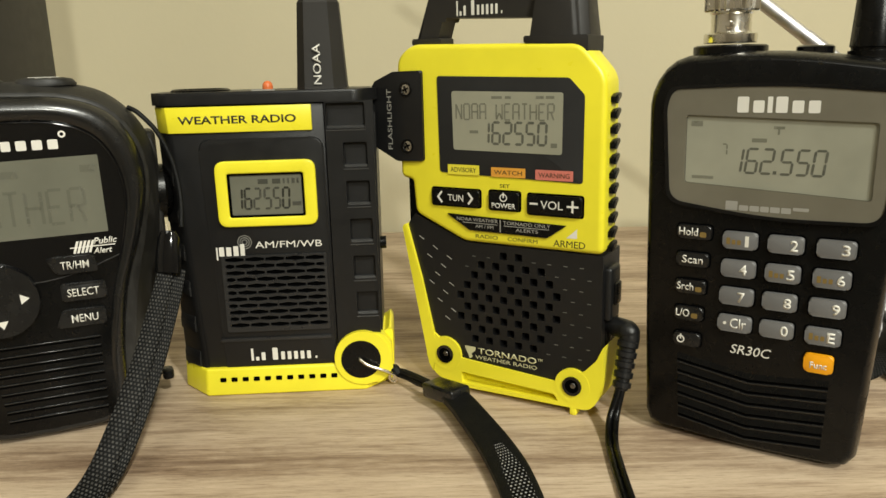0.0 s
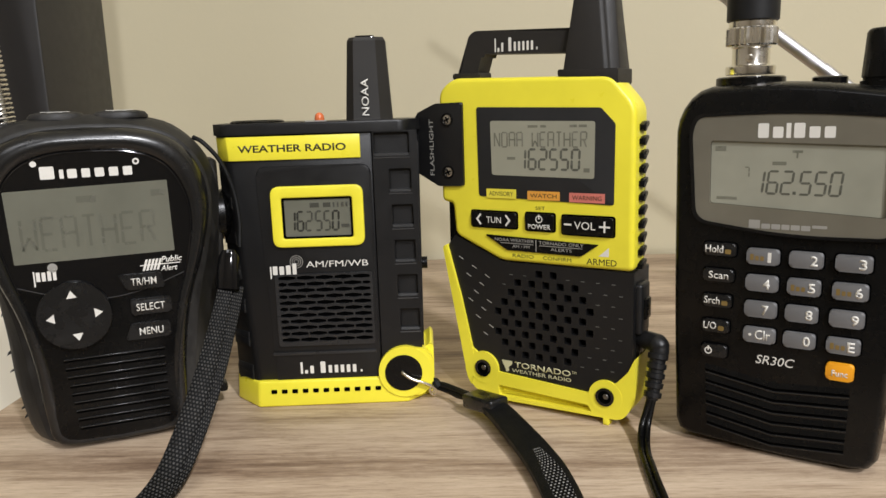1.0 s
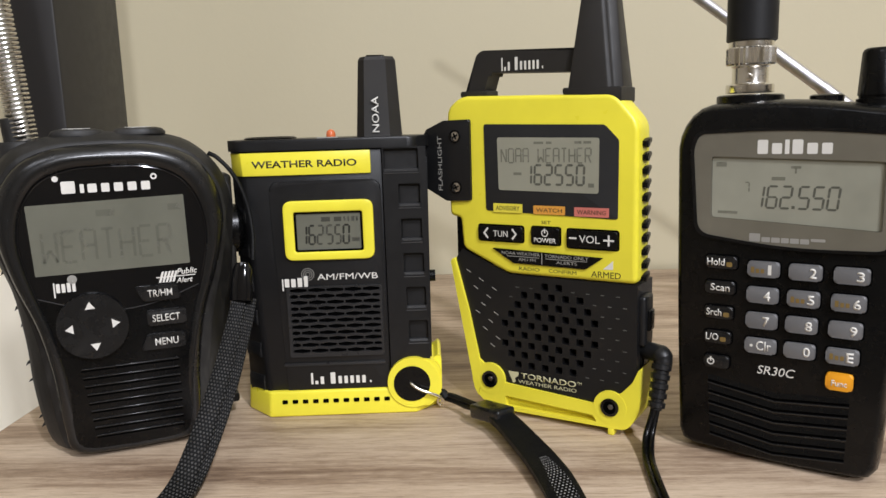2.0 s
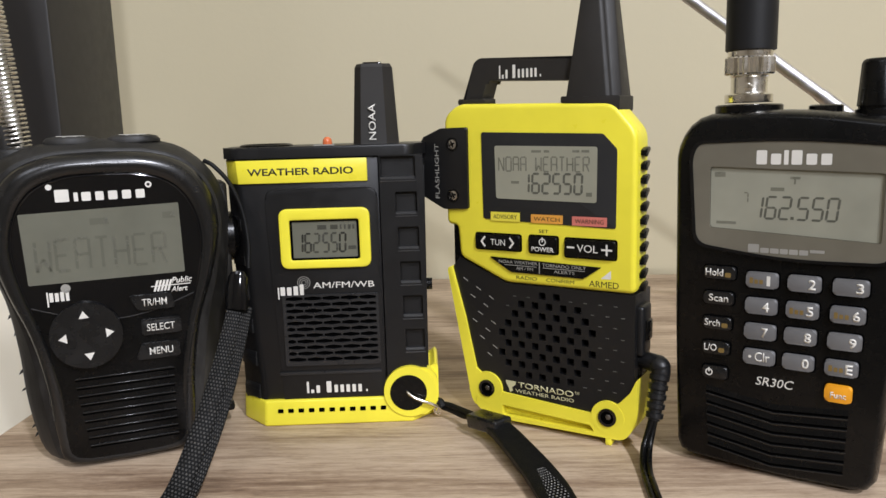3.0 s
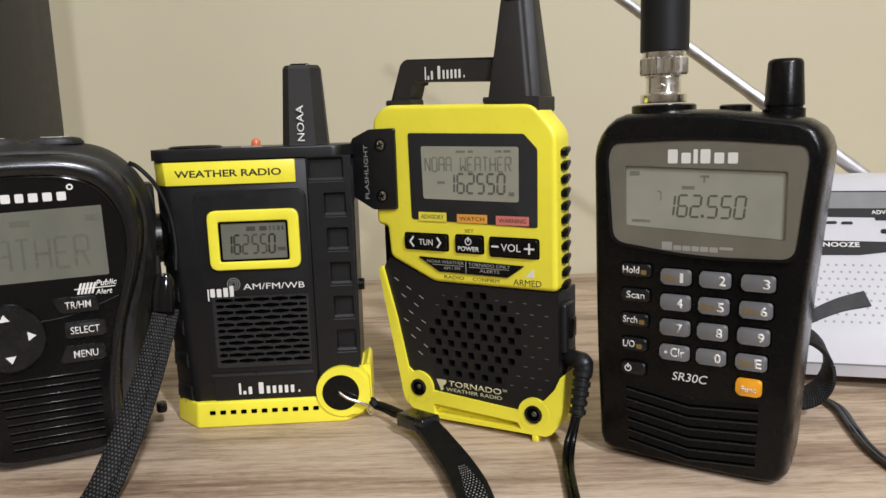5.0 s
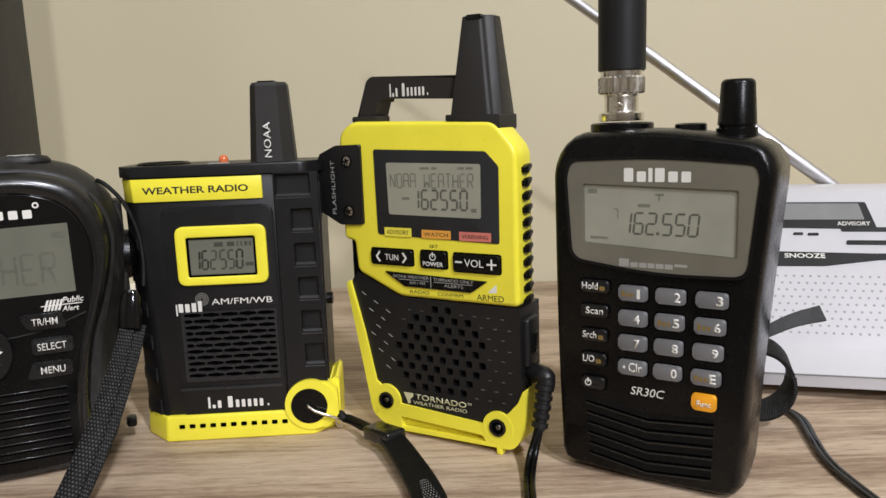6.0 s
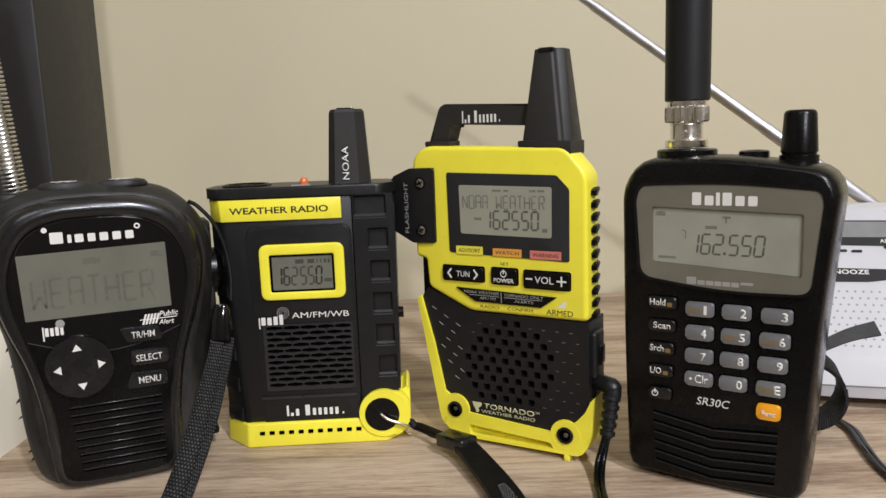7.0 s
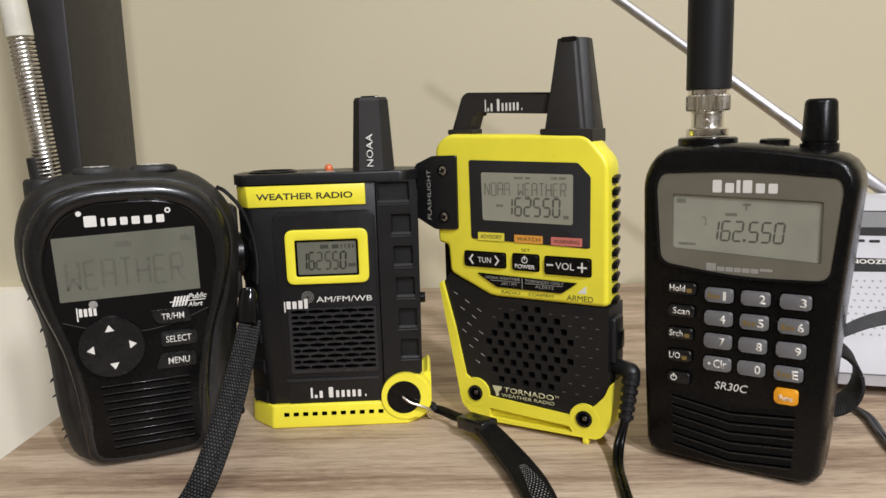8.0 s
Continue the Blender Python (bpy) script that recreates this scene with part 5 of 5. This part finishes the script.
# torn mould flash on the rubber edge and the tail of the clip
rng = random.Random(5)
for v, u in ((71, -29.0), (64, -27.6), (52, -24.9), (46, -24.2), (33, -23.6), (27, -23.4), (14, -22.0), (11, -21.4)):
    bm = bmesh.new()
    w, h = rng.uniform(0.5, 1.1), rng.uniform(0.7, 1.6)
    slab(bm, [(u + 0.6, v), (u - w, v - h * 0.7), (u - w * 0.5, v + h * 0.2), (u + 0.6, v + h)], 14.6, 15.3)
    part("mould_flash", bm, RUBBER, mid)
bm = bmesh.new()
box(bm, (39.5, 16.5, 7.4), (43.2, 23, 10.8), 1.2, 2)
part("clip_tail", bm, BLACK, mid)
# cord loop
bm = bmesh.new()
tube(bm, smooth_path([(38.6, 12, 99.5), (41.5, 10, 97.6), (46.2, 9, 91.5), (49.6, 8, 82), (50.6, 6, 71.5), (49.8, 4, 62.5)], 8), 0.75, 8)
part("wrist_cord", bm, NYLON, mid, "thin black cord loop")


def towards(v):
    return lambda s, t: Vector(v)


# wrist strap of the round radio
strap = thing("wrist_strap", "black woven wrist strap hanging from the radio", "strap")
bm = bmesh.new()
tube(bm, [Vector((-84.0, 223.5, 61.0)), Vector((-84.0, 223.0, 59.2)), Vector((-84.5, 221.5, 52.5)), Vector((-84.8, 220.6, 48.4))], [2.2, 3.3, 3.9, 3.9], 20)
for v in bm.verts:
    v.co.y = 0.222 + (v.co.y - 0.222) * 0.62
part("connector", bm, GLOSS, strap, "black plastic cord end")
line = smooth_path([(-85.6, 221.6, 48.9), (-86.2, 214, 40), (-87.4, 200, 26.5), (-89.8, 186, 13.5), (-92.6, 173, 4.5), (-96.5, 155, 2.2), (-102, 130, 2.0)], 12)
bm = bmesh.new()
ribbon(bm, line, towards((0.93, 0.20, -0.22)), lambda s: 4.8 + 1.5 * min(1, s * 2.2), 2.0, 2.4)
part("webbing", bm, WEB, strap, "grey-black woven webbing")
line2 = [p + Vector((3.3, 2.8, -0.5)) for p in line[:58]]
bm = bmesh.new()
ribbon(bm, line2, towards((0.72, 0.62, 0.1)), lambda s: 3.4 + 0.9 * min(1, s * 2.2), 2.0, 2.4)
part("webbing", bm, WEB, strap)

# wrist strap of the pocket radio
strap2 = thing("wrist_strap", "black braided wrist strap lying on the shelf", "strap")
bm = bmesh.new()
tube(bm, smooth_path([(-19.2, 242.5, 6.0), (-16, 241, 6.4), (-11, 236, 6.4), (-7.0, 230, 7.0)], 8), 1.0, 8)
tube(bm, smooth_path([(-18.6, 243.5, 4.6), (-14, 240, 4.2), (-10, 234, 4.6), (-5.8, 229, 6.0)], 8), 1.0, 8)
tube(bm, smooth_path([(-20.6, 243.8, 5.4), (-19, 242.4, 6.8), (-17.6, 241.4, 5.2)], 6), 1.7, 8)
part("cord", bm, NYLON, strap2)
bm = bmesh.new()
box(bm, (-4.1, -7.6, -2.5), (4.1, 7.6, 2.5), 1.0, 3)
slide = part("slider", bm, PAD, strap2, "glossy black plastic slider")
slide.matrix_local = pose(-1.2 * MM, 223.6 * MM, 6.6 * MM, -6, 0, 40)
line = smooth_path([(0.8, 220.6, 6.4), (3.8, 215, 5.9), (8.4, 203, 5.0), (12.8, 190, 4.2), (16.2, 176, 3.6), (18.5, 158, 2.8), (19.5, 130, 2.4)], 12)
side = (0.90, 0.38, 0.16)
bm = bmesh.new()
ribbon(bm, line, towards(side), lambda s: 7.2 + 2.6 * min(1, s * 1.6), 3.4)
part("webbing", bm, NYLON, strap2, "black folded webbing")
bm = bmesh.new()
ribbon(bm, [p + Vector((0.2, 0.0, 1.4)) for p in line[36:]], towards(side), lambda s: 2.4 + 3.4 * min(1, s * 3), 0.9, 2.6)
part("dotted_weave", bm, WEBDOT, strap2, "pale woven dots")

# power lead of the yellow radio
lead = thing("power_lead", "black two-core power lead with an angled plug", "cable")
bm = bmesh.new()
tube(bm, smooth_path([(48.6, 221.0, 29.2), (51.0, 217.6, 29.4), (53.4, 214.0, 29.4), (54.1, 212.8, 28.2), (53.8, 212.4, 25.4)], 8), [2.9] * 8 + [3.0] * 8 + [3.2] * 8 + [3.0] * 9, 18)
plug = part("plug", bm, CHARCOAL, lead, "black angled barrel plug")
stem = [Vector((53.9, 212.5, 28.2)), Vector((52.6, 210.6, 20.5)), Vector((51.0, 208.6, 12.6))]
bm = bmesh.new()
tube(bm, stem, [2.6, 2.4, 1.9], 16)
part("strain_relief", bm, CHARCOAL, plug)
for i in range(5):
    c = stem[0].lerp(stem[2], 0.16 + 0.185 * i)
    ax = (stem[2] - stem[0]).normalized()
    bm = bmesh.new()
    tube(bm, [c - ax * 0.95, c - ax * 0.75, c + ax * 0.75, c + ax * 0.95], [2.9 - 0.10 * i, 3.2 - 0.10 * i, 3.15 - 0.10 * i, 2.85 - 0.10 * i], 16)
    part("strain_rib", bm, CHARCOAL, plug)
bm = bmesh.new()
tube(bm, [Vector((46.6, 223.6, 29.2)), Vector((48.8, 220.8, 29.2))], [2.2, 2.2], 16)
part("plug_tip", bm, CHROME, plug)
for off in (-0.95, 0.95):
    bm = bmesh.new()
    tube(bm, smooth_path([(51.6 + off * .5, 208.7, 16.0), (49.9 + off * .7, 207.8, 9.6), (48.0 + off, 205.0, 4.4), (46.2 + off, 197.0, 1.4), (45.2 + off, 186, 1.05), (44.4 + off, 172, 1.05), (43.4 + off, 150, 1.05), (40 + off, 118, 1.05)], 10), 1.0, 12)
    part("core", bm, BLACK, lead)

# ---- white table radio behind ----
wr = thing("table_weather_radio", "white sloped-front table weather radio", "radio", 172, 265, 0, -15)
W0, W1 = -38.0, 112.0
prof = [(4, 5.4), (-9.4, 5.6), (-10.0, 10.4), (-9.2, 11.0), (-0.8, 18.6), (0.7, 21.2), (3.0, 24.5), (44.6, 76.7), (47.5, 78.5), (60, 79), (82, 60), (84, 5.4)]
bm = bmesh.new()
rings = []
for u, s in ((W0, 0.985), (W0 + 1.6, 1.0), (W1 - 1.6, 1.0), (W1, 0.985)):
    rings.append([bm.verts.new(co(u, 42 + (d - 42) * s, 38 + (h - 38) * s + (0.0 if s == 1 else 0.2))) for d, h in prof])
for a, b in zip(rings, rings[1:]):
    for i in range(len(prof)):
        j = (i + 1) % len(prof)
        bm.faces.new((a[i], b[i], b[j], a[j]))
bm.faces.new(rings[0])
bm.faces.new(rings[-1][::-1])
case = part("case", bm, WHITE, wr, "white plastic case")
slope = math.degrees(math.atan2(76.0 - 24.5, 41.0))


def on_slope(name, bm, material, label="", parent=None):
    """A part drawn flat (u across, v up the sloping front) and laid on it."""
    ob = part(name, bm, material, parent or wr, label)
    m = Matrix.Translation(co(0, 3.0, 24.5)) @ Matrix.Rotation(radians(slope - 90), 4, "X")
    ob.matrix_local = m
    return ob


L = math.hypot(41, 51.5)
bm = bmesh.new()
slab(bm, rounded([(-34, 48.8), (25.8, 48.0), (22.6, 61.4), (-34, 61.6)], 0.8), -0.35, 0.3)
bz = on_slope("display_bezel", bm, DARK_PANEL, "dark display bezel")
bm = bmesh.new()
slab(bm, rounded([(-33, 52.5), (21.4, 52.5), (19.8, 60.6), (-33, 60.9)], 0.6), -0.5, -0.3)
part("display", bm, GREY_SHADE, bz, "grey display")
lettering("lettering", "ADVISORY", WHITE_INK, bz, 10.5, 49.5, 23.4, 51.5, -0.55, bold=0.02)
bm = bmesh.new()
slab(bm, rounded([(-34, 29.4), (4.0, 30.0), (24, 33.0), (64, 36.0), (64, 37.0), (24, 36.0), (-34, 37.0)], 0.6), -0.5, 0.3, 0.25)
sn = on_slope("snooze_bar", bm, DARK_PANEL, "long black snooze bar")
lettering("lettering", "SNOOZE", WHITE_INK, sn, -11.6, 33.5, 4.4, 35.8, -0.56, bold=0.03)
for u0, u1, v0, v1 in ((-7.1, -3.2, 45.0, 46.0), (-1.4, 2.9, 44.8, 45.8), (12.0, 30.0, 46.8, 48.6), (13.4, 44.0, 40.4, 42.2)):
    bm = bmesh.new()
    slab(bm, rect(u0, v0, u1, v1, 0.4), -0.7, 0.2, 0.25)
    on_slope("button", bm, DARK_PANEL)
for u0 in (-30, 96):
    bm = bmesh.new()
    box(bm, (u0, 6, 0), (u0 + 9, 15, 5.8), 0.4)
    part("foot", bm, BLACK, wr, "black rubber foot")
bm = bmesh.new()
for i in range(9):
    for j in range(30):
        u = -34 + 3.2 * j + (1.6 if i % 2 else 0)
        slab(bm, circle(u, -0.4 + 3.2 * i, 0.55, 8), -0.04, 0.05)
tagged(on_slope("speaker_perforation", bm, PERF), kind="stuff")
bm = bmesh.new()
box(bm, (W0, -10.2, 10.4), (W1, -8.5, 10.8))
part("seam", bm, GREY_SHADE, case)
# telescopic aerial
bm = bmesh.new()
a, b = Vector((224.0, 325, 62.4)), Vector((20.0, 325, 211.0))
steps = [(0, 3.1), (0.36, 3.1), (0.362, 2.8), (0.56, 2.8), (0.562, 2.4), (0.76, 2.4), (0.762, 2.05), (1.0, 2.0)]
inv = wr.matrix_world.inverted()
tube(bm, [(inv @ (a.lerp(b, s) * MM)) / MM for s, _ in steps], [r for _, r in steps], 16)
part("telescopic_aerial", bm, ALU, wr, "polished telescopic aerial")

# ---- cable and ties behind the scanner ----
tie = thing("hook_and_loop_tie", "grey-black fabric cable tie with a loose tail", "cable tie")
bm = bmesh.new()
ribbon(bm, smooth_path([(116.5, 210.0, 38.0), (122.5, 206, 43.6), (130.5, 203.5, 48.2), (138.8, 202, 50.6)], 10), towards((0.0, 0.75, 0.66)), lambda s: 3.0 + 2.6 * s, 0.9)
part("tail", bm, FABRIC, tie, "grey fuzzy fabric tail")
bm = bmesh.new()
c = Vector((134.2, 237.0, 17.6))
loop = [c + Vector((12.0 * math.cos(t), 2.5 * math.sin(t), 11.6 * math.sin(t))) for t in [2 * math.pi * i / 48 for i in range(49)]]
ribbon(bm, loop, lambda s, t: Vector((0.15, 0.88, 0.36)), 10.0, 1.8, 0.9)
part("loop", bm, WEB, tie, "black woven loop")
cab = thing("thin_cable", "glossy black cable lying on the shelf", "cable")
for off in (-0.8, 0.8):
    bm = bmesh.new()
    tube(bm, smooth_path([(118, 256, 1.3), (134, 254 + off, 1.4), (147, 247 + off, 1.6), (150.2 + off, 236, 1.6), (146.2 + off, 218, 1.5), (143.3 + off, 203.5, 1.3), (143.0 + off, 188, 1.3), (146 + off, 150, 1.3)], 10), 0.95, 12)
    part("core", bm, GLOSS, cab)
